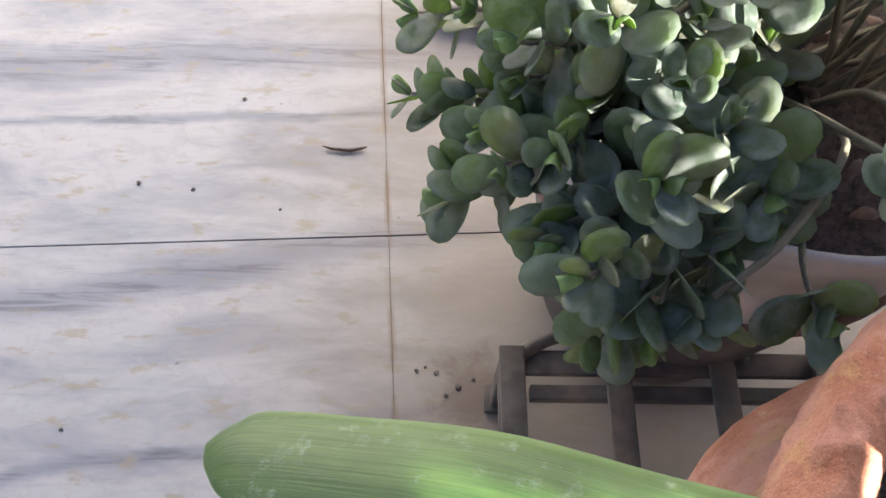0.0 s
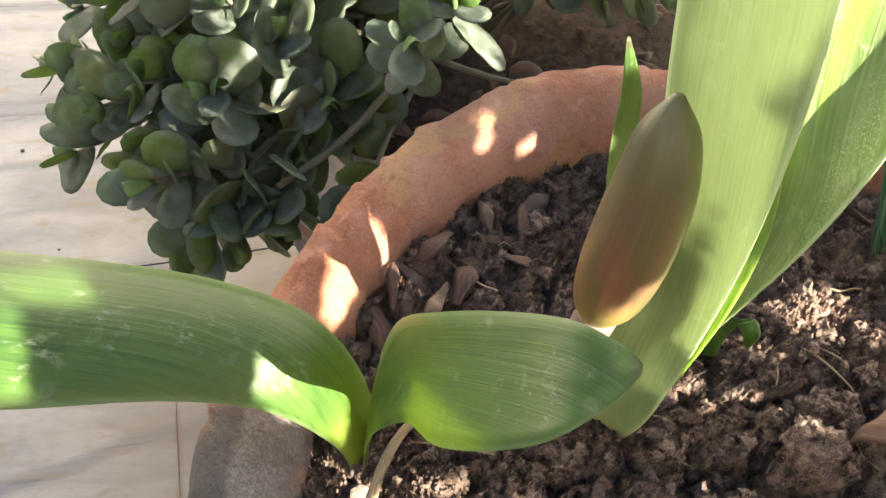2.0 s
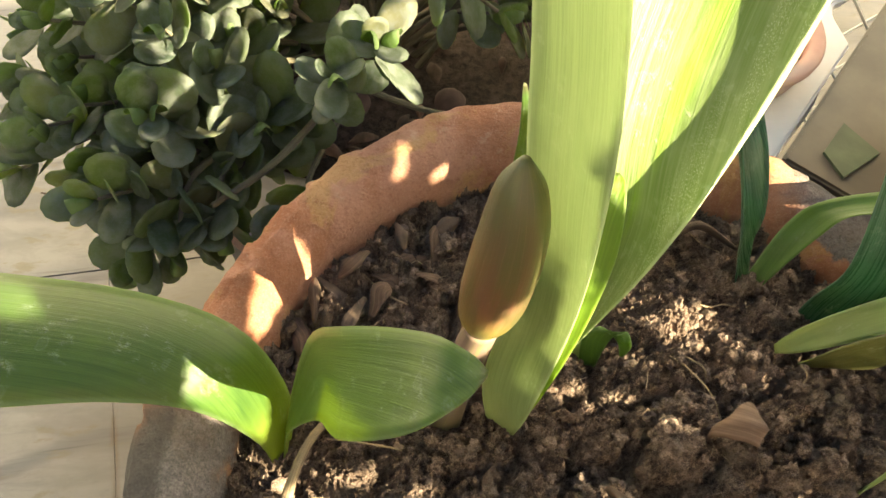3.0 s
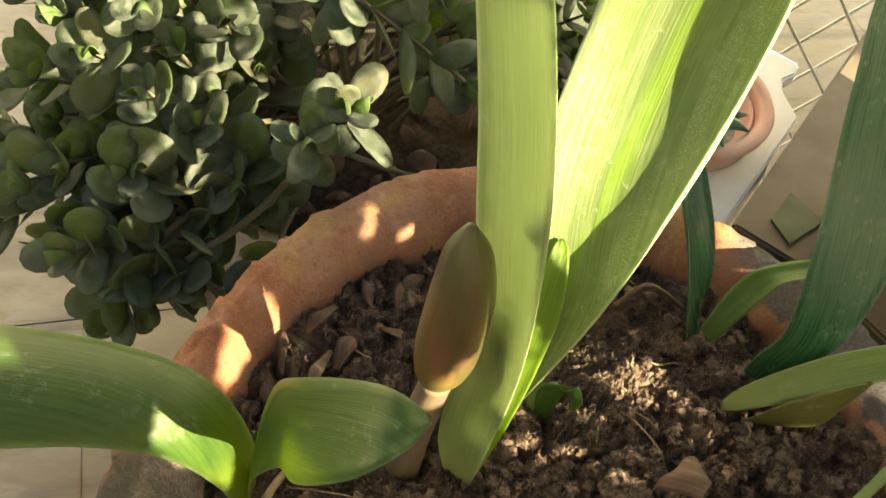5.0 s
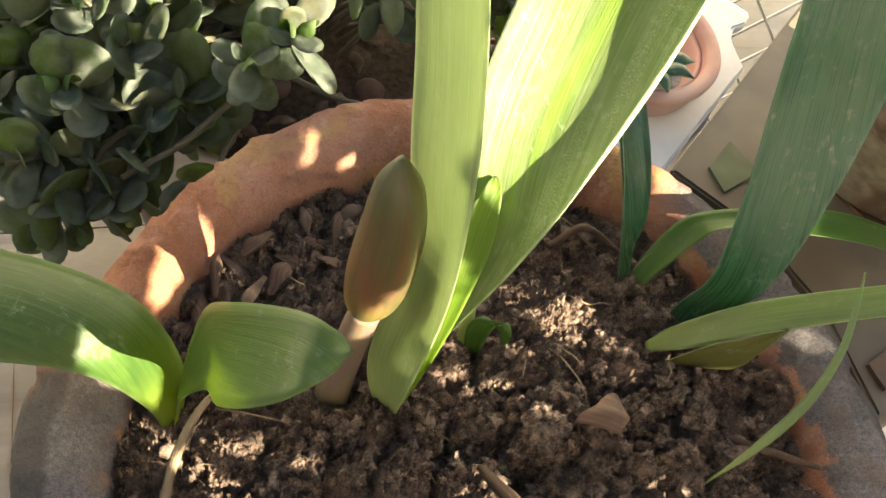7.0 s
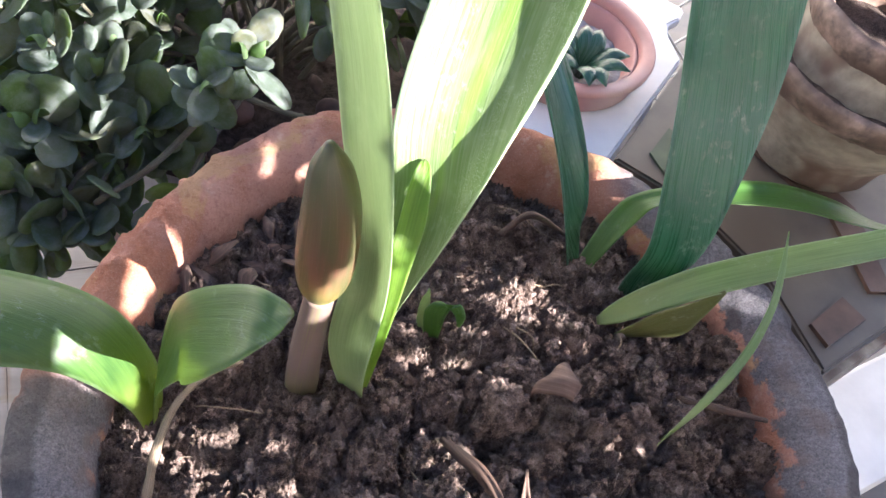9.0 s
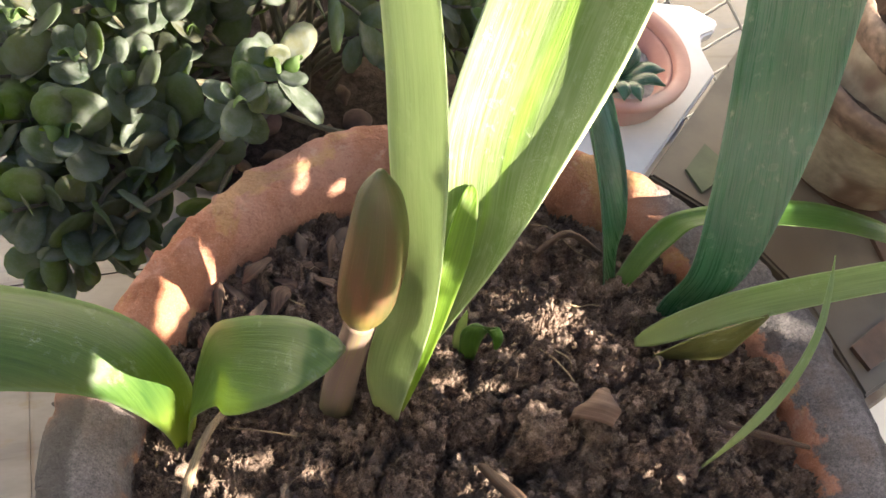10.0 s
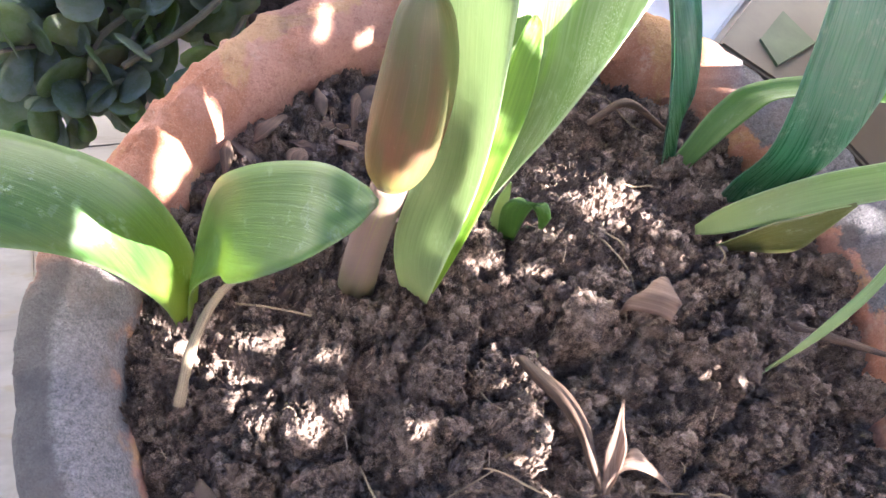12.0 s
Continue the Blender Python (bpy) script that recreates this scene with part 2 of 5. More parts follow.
def mat_leaf(name, dark, light, glow, amount, rough=0.42, pale=(0.46, 0.52, 0.40), base=(0.40, 0.46, 0.22), edge=0.5, marks=0.5, reach=0.62, coat=0.10, shine=0.5, tip=0.0, rib_line=0.0, dusted=0.0):
    n = Nodes(name)
    streak = n.noise(n.coords("UV", (75.0, 3.0, 1.0)), 1.0, 5, 0.65)
    broad = n.noise(n.coords("UV", (5.0, 7.0, 1.0)), 1.3, 3, 0.5)
    u, v, _ = n.separate(n.coords("UV"))
    rim = n.t.nodes.new("ShaderNodeUVMap")
    rim.uv_map = "Across"
    across, along, _ = n.separate(rim.outputs[0])
    rib = n.noise(n.coords("UV", (17.0, 1.2, 1.0)), 1.0, 4, 0.6)
    c = n.ramp(streak, (0.25, dark), (0.75, light))
    c = n.mix(n.math("MULTIPLY", n.mask(rib, 0.48, 0.62), 0.55), c, dark)
    c = n.mix(n.math("MULTIPLY", n.mask(broad, 0.45, 0.75), 0.5), c, light)
    foot = n.math("SUBTRACT", 1.0, n.mask(n.math("ADD", v, n.math("MULTIPLY", streak, 0.25)), 0.08, reach))
    c = n.mix(n.math("MULTIPLY", foot, 0.85), c, base)
    # pale thin margin, and smears that dried water left behind
    side = n.math("ABSOLUTE", n.math("SUBTRACT", n.math("MULTIPLY", across, 2.0), 1.0))
    c = n.mix(n.math("MULTIPLY", n.mask(side, 0.90, 0.985), edge), c, tuple(min(0.75, k * 1.6 + 0.12) for k in light))
    bend = n.noise(n.coords("UV", (9.0, 30.0, 1.0)), 1.0, 4, 0.6)
    spots = n.add("TexVoronoi", Scale=1.0, Randomness=1.0)
    n.link(n.coords("UV", (4.0, 15.0, 1.0)), spots.inputs["Vector"])
    dist = n.math("ADD", spots.outputs["Distance"], n.math("MULTIPLY", n.math("SUBTRACT", bend, 0.5), 0.55))
    where = n.mask(n.noise(n.coords("UV", (1.6, 2.6, 1.0)), 1.7, 2), 0.47, 0.57)
    ring = n.math("MULTIPLY", n.mask(dist, 0.13, 0.19), n.math("SUBTRACT", 1.0, n.mask(dist, 0.20, 0.26)))
    fill = n.math("MULTIPLY", n.math("SUBTRACT", 1.0, n.mask(dist, 0.16, 0.24)), 0.40)
    film = n.math("MULTIPLY", n.mask(n.noise(n.coords("UV", (7.0, 14.0, 1.0)), 1.0, 6, 0.75), 0.53, 0.66), 0.75)
    drop = n.math("MULTIPLY", n.math("MAXIMUM", n.math("MULTIPLY", n.math("MAXIMUM", ring, fill), 0.28), film), where)
    c = n.mix(n.math("MULTIPLY", drop, marks), c, pale)
    dots = n.noise(n.coords("UV", (120.0, 120.0, 1.0)), 1.0, 2, 0.5)
    c = n.mix(n.math("MULTIPLY", n.mask(dots, 0.72, 0.78), 0.4), c, pale)
    if rib_line:
        line = n.math("MULTIPLY", n.mask(side, 0.20, 0.02), n.mask(rib, 0.36, 0.56))
        c = n.mix(n.math("MULTIPLY", line, rib_line), c, (0.20, 0.34, 0.045))
    if dusted:
        bloom = n.noise(n.coords("UV", (150.0, 190.0, 1.0)), 1.0, 3, 0.6)
        lane = n.math("MULTIPLY", n.mask(across, 0.62, 0.80), n.mask(n.noise(n.coords("UV", (9.0, 2.2, 1.0)), 1.0, 3), 0.44, 0.60))
        c = n.mix(n.math("MULTIPLY", n.math("MULTIPLY", n.mask(bloom, 0.54, 0.62), lane), dusted), c, (0.62, 0.66, 0.50))
    if tip:
        c = n.mix(n.math("MULTIPLY", n.mask(n.math("ADD", along, n.math("MULTIPLY", side, 0.02)), 0.935, 0.985), tip), c, (0.060, 0.040, 0.035))
    n.color(c)
    n.rough(n.math("ADD", n.math("MULTIPLY", streak, 0.16), rough - 0.08))
    n.p.inputs["Specular IOR Level"].default_value = shine
    n.p.inputs["Coat Weight"].default_value = coat
    n.p.inputs["Coat Roughness"].default_value = 0.3
    n.bump(n.math("ADD", n.math("ADD", streak, n.math("MULTIPLY", rib, 1.6)), n.math("MULTIPLY", drop, 0.9)), 0.00030, 0.7)
    g = n.mix(n.mask(streak, 0.3, 0.7), glow, tuple(min(0.95, k * 1.2) for k in glow))
    n.translucent(n.mix(n.math("MULTIPLY", foot, 0.8), g, tuple(min(0.9, k * 1.75) for k in base)), amount)
    return n.m


def mat_shrub_leaf(name, dark, light, dust, glow):
    n = Nodes(name)
    v = n.coords("Object")
    a = n.noise(v, 120.0, 4, 0.6)
    b = n.noise(v, 800.0, 4, 0.75)
    info = n.t.nodes.new("ShaderNodeObjectInfo")
    c = n.mix(info.outputs["Random"], dark, light)
    worn = n.math("FRACT", n.math("MULTIPLY", info.outputs["Random"], 7.31))
    c = n.mix(n.math("MULTIPLY", n.mask(worn, 0.80, 0.92), 0.7), c, (0.125, 0.112, 0.070))
    c = n.mix(n.math("MULTIPLY", n.mask(a, 0.40, 0.66), 0.75), c, dust)
    c = n.mix(n.math("MULTIPLY", n.mask(b, 0.50, 0.66), 0.55), c, dust)
    n.color(c)
    n.rough(n.math("ADD", n.math("MULTIPLY", a, 0.25), 0.46))
    n.p.inputs["Specular IOR Level"].default_value = 0.3
    n.bump(b, 0.0005, 0.6)
    n.translucent(glow, 0.34)
    return n.m


def mat_bud():
    n = Nodes("bud_sheath")
    uv = n.coords("UV")
    u, v, _ = n.separate(uv)
    streak = n.noise(n.coords("UV", (70.0, 2.5, 1.0)), 1.0, 5, 0.6)
    patch = n.noise(n.coords("UV", (3.0, 1.6, 1.0)), 1.6, 3, 0.5)
    c = n.ramp(v, (0.0, (0.32, 0.36, 0.06)), (0.10, (0.225, 0.190, 0.055)), (0.38, (0.180, 0.078, 0.056)), (0.62, (0.100, 0.068, 0.042)), (1.0, (0.046, 0.064, 0.032)))
    c = n.mix(n.math("MULTIPLY", n.mask(patch, 0.40, 0.58), 0.75), c, (0.066, 0.082, 0.036))
    c = n.mix(n.math("MULTIPLY", n.mask(streak, 0.52, 0.68), 0.38), c, (0.24, 0.135, 0.10))
    dots = n.noise(n.coords("UV", (60.0, 90.0, 1.0)), 1.0, 2, 0.5)
    c = n.mix(n.math("MULTIPLY", n.mask(dots, 0.72, 0.76), 0.5), c, (0.50, 0.46, 0.34))
    n.color(c)
    n.rough(0.30)
    n.p.inputs["Coat Weight"].default_value = 0.2
    n.p.inputs["Coat Roughness"].default_value = 0.25
    n.bump(streak, 0.0002, 0.5)
    n.translucent((0.75, 0.44, 0.14), 0.12)
    return n.m


def mat_fibre(name, a, b, rough=0.8, glow=None):
    n = Nodes(name)
    s = n.noise(n.coords("UV", (40.0, 3.0, 1.0)), 1.0, 5, 0.6)
    k = n.noise(n.coords("Object"), 60.0, 4, 0.6)
    n.color(n.mix(n.math("MULTIPLY", n.mask(k, 0.35, 0.65), 0.6), n.ramp(s, (0.40, a), (0.58, b)), a))
    n.rough(rough)
    n.bump(s, 0.0006, 0.8)
    if glow:
        n.translucent(glow, 0.25)
    return n.m


def mat_stem():
    n = Nodes("flower_stem")
    u, v, _ = n.separate(n.coords("UV"))
    s = n.noise(n.coords("UV", (30.0, 2.5, 1.0)), 1.0, 5, 0.6)
    c = n.ramp(v, (0.0, (0.13, 0.14, 0.045)), (0.12, (0.15, 0.125, 0.075)), (0.26, (0.175, 0.128, 0.124)), (0.90, (0.178, 0.118, 0.104)), (0.985, (0.26, 0.25, 0.07)))
    c = n.mix(n.math("MULTIPLY", n.mask(s, 0.52, 0.66), 0.6), c, (0.20, 0.19, 0.06))
    n.color(c)
    n.rough(0.5)
    n.bump(s, 0.0003, 0.5)
    n.translucent((0.5, 0.34, 0.15), 0.08)
    return n.m


M_MARBLE = mat_marble("floor_marble", (0.275, 0.275, 0.294), (0.114, 0.122, 0.166), (0.190, 0.160, 0.112))
M_GROUT = mat_plain("floor_grout", (0.36, 0.28, 0.21), 0.9)
M_WALL = mat_plain("wall_render", (0.70, 0.66, 0.60), 0.9, 0.06, 9.0)
M_CLAY = mat_terracotta()
M_SOIL = mat_soil()
M_CRUMB = mat_soil("soil_crumb", 1.0, True)
# the potting soil mixed most of the way to near-black
M_SOIL_DARK = mat_soil("dark_soil", 0.30)
M_CHIP = mat_plain("bark_chip", (0.115, 0.074, 0.056), 0.85, 0.25, 160.0, bump=0.001, dirt=(0.10, 0.07, 0.055))
M_LEAF_FRESH = mat_leaf("lily_leaf_fresh", (0.015, 0.050, 0.014), (0.068, 0.124, 0.030), (0.54, 0.70, 0.07), 0.23, 0.38, base=(0.30, 0.38, 0.050), edge=0.35, marks=0.38, reach=0.54, coat=0.04, shine=0.42, tip=0.75)
M_LEAF_PALE = mat_leaf("lily_leaf_pale", (0.078, 0.132, 0.050), (0.220, 0.280, 0.145), (0.58, 0.68, 0.42), 0.33, edge=0.7)
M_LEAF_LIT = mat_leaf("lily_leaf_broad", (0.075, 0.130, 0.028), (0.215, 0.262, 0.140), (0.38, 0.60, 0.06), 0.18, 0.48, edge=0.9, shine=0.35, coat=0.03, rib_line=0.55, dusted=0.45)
M_LEAF_DEEP = mat_leaf("lily_leaf_deep", (0.008, 0.052, 0.034), (0.036, 0.122, 0.080), (0.16, 0.50, 0.12), 0.17, 0.28, base=(0.03, 0.085, 0.030), marks=0.55, coat=0.5)
M_LEAF_GREY = mat_leaf("lily_leaf_greyed", (0.085, 0.145, 0.060), (0.19, 0.265, 0.130), (0.42, 0.62, 0.10), 0.28, base=(0.32, 0.38, 0.16))
M_LEAF_OLIVE = mat_leaf("lily_leaf_olive", (0.058, 0.075, 0.020), (0.105, 0.118, 0.036), (0.36, 0.38, 0.06), 0.18, base=(0.15, 0.15, 0.05))
M_LEAF_YOUNG = mat_leaf("lily_leaf_young", (0.055, 0.115, 0.014), (0.135, 0.215, 0.032), (0.48, 0.70, 0.04), 0.34, 0.42, base=(0.30, 0.38, 0.07), edge=0.5, marks=0.1, coat=0.04, shine=0.35, tip=0.8)
M_LEAF_SMALL = mat_leaf("lily_leaf_small", (0.026, 0.078, 0.012), (0.066, 0.140, 0.024), (0.40, 0.65, 0.05), 0.20, 0.40, base=(0.05, 0.11, 0.02), edge=0.4, marks=0.2, coat=0.04, shine=0.4)
M_BUD = mat_bud()
M_STEM = mat_stem()
M_DRY = mat_fibre("dry_leaf", (0.036, 0.018, 0.012), (0.092, 0.048, 0.030), 0.7)
M_DRY_TAN = mat_fibre("dry_stalk", (0.20, 0.14, 0.09), (0.40, 0.30, 0.20), 0.7)
M_SKIN = mat_fibre("bulb_skin", (0.110, 0.064, 0.050), (0.30, 0.20, 0.155), 0.7, (0.42, 0.25, 0.17))
M_SCRAP = mat_fibre("dead_scrap", (0.052, 0.029, 0.021), (0.125, 0.073, 0.054), 0.9)
M_SHRUB = mat_shrub_leaf("shrub_leaf", (0.024, 0.040, 0.030), (0.076, 0.096, 0.076), (0.165, 0.180, 0.174), (0.42, 0.58, 0.12))
M_SHRUB_TIP = mat_shrub_leaf("shrub_leaf_young", (0.05, 0.11, 0.03), (0.09, 0.16, 0.045), (0.16, 0.21, 0.12), (0.45, 0.65, 0.06))
M_TWIG = mat_fibre("shrub_twig", (0.085, 0.075, 0.052), (0.185, 0.17, 0.12), 0.85)
M_WHITE = mat_plain("white_plastic", (0.82, 0.81, 0.82), 0.45, 0.05, 30.0, dirt=(0.60, 0.56, 0.52), dirt_at=(0.6, 0.8))
M_PINK = mat_plain("faded_red_plastic", (0.52, 0.27, 0.235), 0.5, 0.12, 30.0, dirt=(0.58, 0.42, 0.38))
M_BROWNRED = mat_plain("brown_red_clay", (0.12, 0.068, 0.055), 0.8, 0.2, 50.0)
M_DARKPOT = mat_plain("dark_pot", (0.055, 0.045, 0.04), 0.8, 0.2, 40.0)
M_IRON = mat_plain("painted_iron", (0.042, 0.038, 0.037), 0.7, 0.3, 60.0, 0.10, 0.0008, (0.080, 0.062, 0.052), (0.45, 0.66))
M_CREAM = mat_plain("cream_glaze", (0.36, 0.31, 0.24), 0.5, 0.25, 70.0, bump=0.0014, dirt=(0.145, 0.092, 0.066), dirt_at=(0.46, 0.56))
M_LIP = mat_plain("worn_pink_lip", (0.27, 0.185, 0.145), 0.6, 0.4, 110.0, bump=0.0018, dirt=(0.11, 0.070, 0.052), dirt_at=(0.42, 0.58))
# white plastic greyed so its colour carries the pot's shade, with darker blotches
M_POTWHITE = mat_plain("greyed_white_plastic", (0.40, 0.38, 0.37), 0.5, 0.08, 30.0, dirt=(0.24, 0.21, 0.18), dirt_at=(0.45, 0.7))
M_TILE_CREAM = mat_plain("cream_tile", (0.135, 0.112, 0.090), 0.5, 0.16, 26.0, bump=0.0006, dirt=(0.090, 0.070, 0.054), dirt_at=(0.44, 0.62))
M_BROWN = mat_plain("brown_inlay", (0.105, 0.058, 0.038), 0.55, 0.2, 60.0)
M_GREEN = mat_plain("dull_green_patch", (0.060, 0.085, 0.045), 0.55, 0.2, 60.0)
M_GRAVEL = mat_plain("pale_gravel", (0.42, 0.40, 0.39), 0.9, 0.3, 130.0, bump=0.003)
M_STONE = mat_plain("rounded_stone", (0.125, 0.078, 0.068), 0.9, 0.2, 90.0)
M_FIBRE = mat_plain("peat_fibre", (0.34, 0.26, 0.20), 0.9, 0.3, 200.0)
M_WIRE = mat_plain("galvanised_wire", (0.55, 0.55, 0.54), 0.5, 0.1, 60.0, 0.5)


# ---------------- mesh helpers ----------------
def mesh_of(bm, name, material, smooth=True):
    me = bpy.data.meshes.new(name)
    bm.normal_update()
    bm.to_mesh(me)
    bm.free()
    for m in (material if isinstance(material, (list, tuple)) else [material]):
        me.materials.append(m)
    if smooth:
        me.polygons.foreach_set("use_smooth", [True] * len(me.polygons))
    return me


def part(name, bm, material, parent=None, label="", smooth=True):
    me = mesh_of(bm, name, material, smooth) if isinstance(bm, bmesh.types.BMesh) else bm
    ob = new(name, me)
    ob.parent = parent
    if label:
        tagged(ob, label)
    return ob


def thing(name, at, label, category, group="", kind=""):
    ob = new(name)
    ob.location = at
    ob.empty_display_size = 0.02
    return tagged(ob, label, category, group, kind)


def catmull(pts, n):
    out = []
    k = len(pts)
    for i in range(n):
        u = (k - 1) * i / (n - 1)
        j = min(int(u), k - 2)
        s = u - j
        p = [Vector(pts[q]) if 0 <= q < k else (Vector(pts[0]) * 2 - Vector(pts[1]) if q < 0 else Vector(pts[-1]) * 2 - Vector(pts[-2])) for q in (j - 1, j, j + 1, j + 2)]
        out.append(0.5 * (2 * p[1] + (p[2] - p[0]) * s + (2 * p[0] - 5 * p[1] + 4 * p[2] - p[3]) * s * s + (3 * p[1] - p[0] - 3 * p[2] + p[3]) * s ** 3))
    return out


def ribbon(stations, fold=0.12, thick=0.0011, along=44, across=8, wave=0.0, seed=0, origin=(0, 0, 0)):
    """A strap leaf: stations of a middle and a half-width vector; fold lifts the margins into a trough."""
    o = Vector(origin)
    mids = [m - o for m in catmull([s[0] for s in stations], along)]
    sides = catmull([s[1] for s in stations], along)
    bm = bmesh.new()
    uvl = bm.loops.layers.uv.new("UVMap")
    uva = bm.loops.layers.uv.new("Across")
    rows = []
    length = 0.0
    uvs = {}
    for i, (c, s) in enumerate(zip(mids, sides)):
        t = (mids[min(i + 1, along - 1)] - mids[max(i - 1, 0)]).normalized()
        nrm = s.cross(t)
        nrm = nrm.normalized() if nrm.length > 1e-9 else Vector((0, 0, 1))
        w = s.length
        if i:
            length += (mids[i] - mids[i - 1]).length
        deep = fold if isinstance(fold, float) else fold[0] + (fold[1] - fold[0]) * i / (along - 1)
        top, bot = [], []
        for j in range(across + 1):
            u = -1 + 2 * j / across
            lift = deep * w * (u * u - 1.0) + wave * w * math.sin(length * 60 + seed + 2.0 * u) * abs(u)
            p = c + s * u + nrm * lift
            th = thick * (1 - 0.75 * abs(u) ** 3) * (0.5 + 0.5 * min(1, w / 0.006)) * (1 + 0.8 * max(0, 1 - abs(u) * 2.5))
            for row, sg in ((top, 0.5), (bot, -0.5)):
                v = bm.verts.new(p + nrm * th * sg)
                uvs[v] = ((u + 1) / 2 * max(w, 0.002) / 0.02, length / 0.12, (u + 1) / 2, i / (along - 1))
                row.append(v)
        rows.append((top, bot))
    for (t0, b0), (t1, b1) in zip(rows, rows[1:]):
        for j in range(across):
            bm.faces.new((t0[j], t0[j + 1], t1[j + 1], t1[j]))
            bm.faces.new((b0[j + 1], b0[j], b1[j], b1[j + 1]))
        bm.faces.new((t0[0], t1[0], b1[0], b0[0]))
        bm.faces.new((t1[-1], t0[-1], b0[-1], b1[-1]))
    for t, b in (rows[0], rows[-1]):
        for j in range(across):
            bm.faces.new((t[j], b[j], b[j + 1], t[j + 1]))
    bmesh.ops.recalc_face_normals(bm, faces=bm.faces)
    for f in bm.faces:
        for l in f.loops:
            l[uvl].uv = uvs[l.vert][:2]
            l[uva].uv = uvs[l.vert][2:]
    return bm


def tube(pts, radii, sides=8, along=24, origin=(0, 0, 0), rough=0.0, seed=0):
    o = Vector(origin)
    mids = [m - o for m in catmull(pts, along)]
    rr = [r[0] for r in catmull([(r, 0, 0) for r in radii], along)]
    bm = bmesh.new()
    uvl = bm.loops.layers.uv.new("UVMap")
    rings, uvs, length = [], {}, 0.0
    ref = Vector((0.3, 0.2, 1)).normalized()
    for i, c in enumerate(mids):
        t = (mids[min(i + 1, along - 1)] - mids[max(i - 1, 0)]).normalized()
        a = t.cross(ref)
        a = a.normalized() if a.length > 0.05 else t.cross(Vector((1, 0, 0))).normalized()
        b = t.cross(a)
        if i:
            length += (mids[i] - mids[i - 1]).length
        ring = []
        for j in range(sides):
            w = 2 * math.pi * j / sides
            r = max(rr[i], 0.0002) * (1 + rough * noise.noise(Vector((math.cos(w) * 2, math.sin(w) * 2, length * 150 + seed))))
            v = bm.verts.new(c + a * math.cos(w) * r + b * math.sin(w) * r)
            uvs[v] = (abs(j - sides / 2) / sides * 2, length / 0.12)
            ring.append(v)
        rings.append(ring)
    for r0, r1 in zip(rings, rings[1:]):
        for j in range(sides):
            bm.faces.new((r0[j], r0[(j + 1) % sides], r1[(j + 1) % sides], r1[j]))
    bm.faces.new(rings[0][::-1])
    bm.faces.new(rings[-1])
    bmesh.ops.recalc_face_normals(bm, faces=bm.faces)
    for f in bm.faces:
        for l in f.loops:
            l[uvl].uv = uvs[l.vert]
    return bm


def lathe(profile, seg=96, jag=0.0, seed=0.0, freq=18.0, squash=1.0, closed=False, chip=0.0):
    """A turned form from (radius, height) pairs; jag makes the surface uneven."""
    bm = bmesh.new()
    rings = []
    for r, z in profile:
        ring = []
        for j in range(seg):
            w = 2 * math.pi * j / seg
            p = Vector((math.cos(w) * r, math.sin(w) * r * squash, z))
            if jag and r > 1e-4:
                d = noise.fractal(p * freq + Vector((seed, 0, 0)), 0.9, 2.0, 4)
                e = noise.fractal(p * freq * 1.3 + Vector((0, seed + 9, 4)), 0.9, 2.0, 4)
                if chip:
                    flake = noise.fractal(p * 26 + Vector((5, seed, 2)), 0.9, 2.0, 3)
                    d -= chip / jag * min(1.0, max(0.0, (flake - 0.05) / 0.05))
                    e -= chip / jag * min(1.0, max(0.0, (flake - 0.05) / 0.05))
                p += Vector((p.x, p.y, 0)).normalized() * d * jag + Vector((0, 0, e * jag * 0.8))
            ring.append(bm.verts.new(p))
        rings.append(ring)
    for a, b in zip(rings, rings[1:]):
        for j in range(seg):
            bm.faces.new((a[j], a[(j + 1) % seg], b[(j + 1) % seg], b[j]))
    if closed:
        bm.faces.new(rings[0][::-1])
        bm.faces.new(rings[-1])
    bmesh.ops.recalc_face_normals(bm, faces=bm.faces)
    return bm


def box(sx, sy, sz, bevel=0.002, at=(0, 0, 0), seg=2):
    """A bevelled block whose base stands at at."""
    bm = bmesh.new()
    bmesh.ops.create_cube(bm, size=1)
    bmesh.ops.scale(bm, vec=(sx, sy, sz), verts=bm.verts)
    bmesh.ops.translate(bm, vec=(at[0], at[1], at[2] + sz / 2), verts=bm.verts)
    if bevel:
        bmesh.ops.bevel(bm, geom=bm.edges[:], offset=bevel, segments=seg, affect="EDGES", profile=0.6)
    return bm


# ---------------- floor and wall ----------------
ground = part("ground", box(60, 60, 0.2, 0, (0, 0, -0.212)), M_GROUT, None, smooth=False)
tagged(ground, "dark mortar bed under the marble floor slabs", "ground", kind="structure")
floor = thing("floor", (0, 0, 0), "white and grey veined marble floor slabs with dirty joints", "floor", kind="structure")
# unseen wall added to close the place; its sunlit face gives bounce
wall_north = part("wall_north", box(9, 0.23, 1.66, 0.004, (1.0, 1.60, 0)), M_WALL)
tagged(wall_north, "plain rendered wall added out of view to close the place behind the plants", "wall", kind="structure")
# wall out of view, added with openings to shade floor and table
shade_wall = thing("shade_wall", (0, -1.35, 0), "unseen plain wall with openings, added before the pots to block sun", "wall", kind="structure")
part("shade_block", box(9, 0.10, 1.58, 0.004, (1.2, 0, 0)), M_WALL, shade_wall)
part("shade_block", box(4.365, 0.10, 1.10, 0.002, (-1.1175, 0, 1.5805)), M_WALL, shade_wall)
part("shade_block", box(0.14, 0.10, 0.35, 0.002, (1.66, 0, 1.5805)), M_WALL, shade_wall)
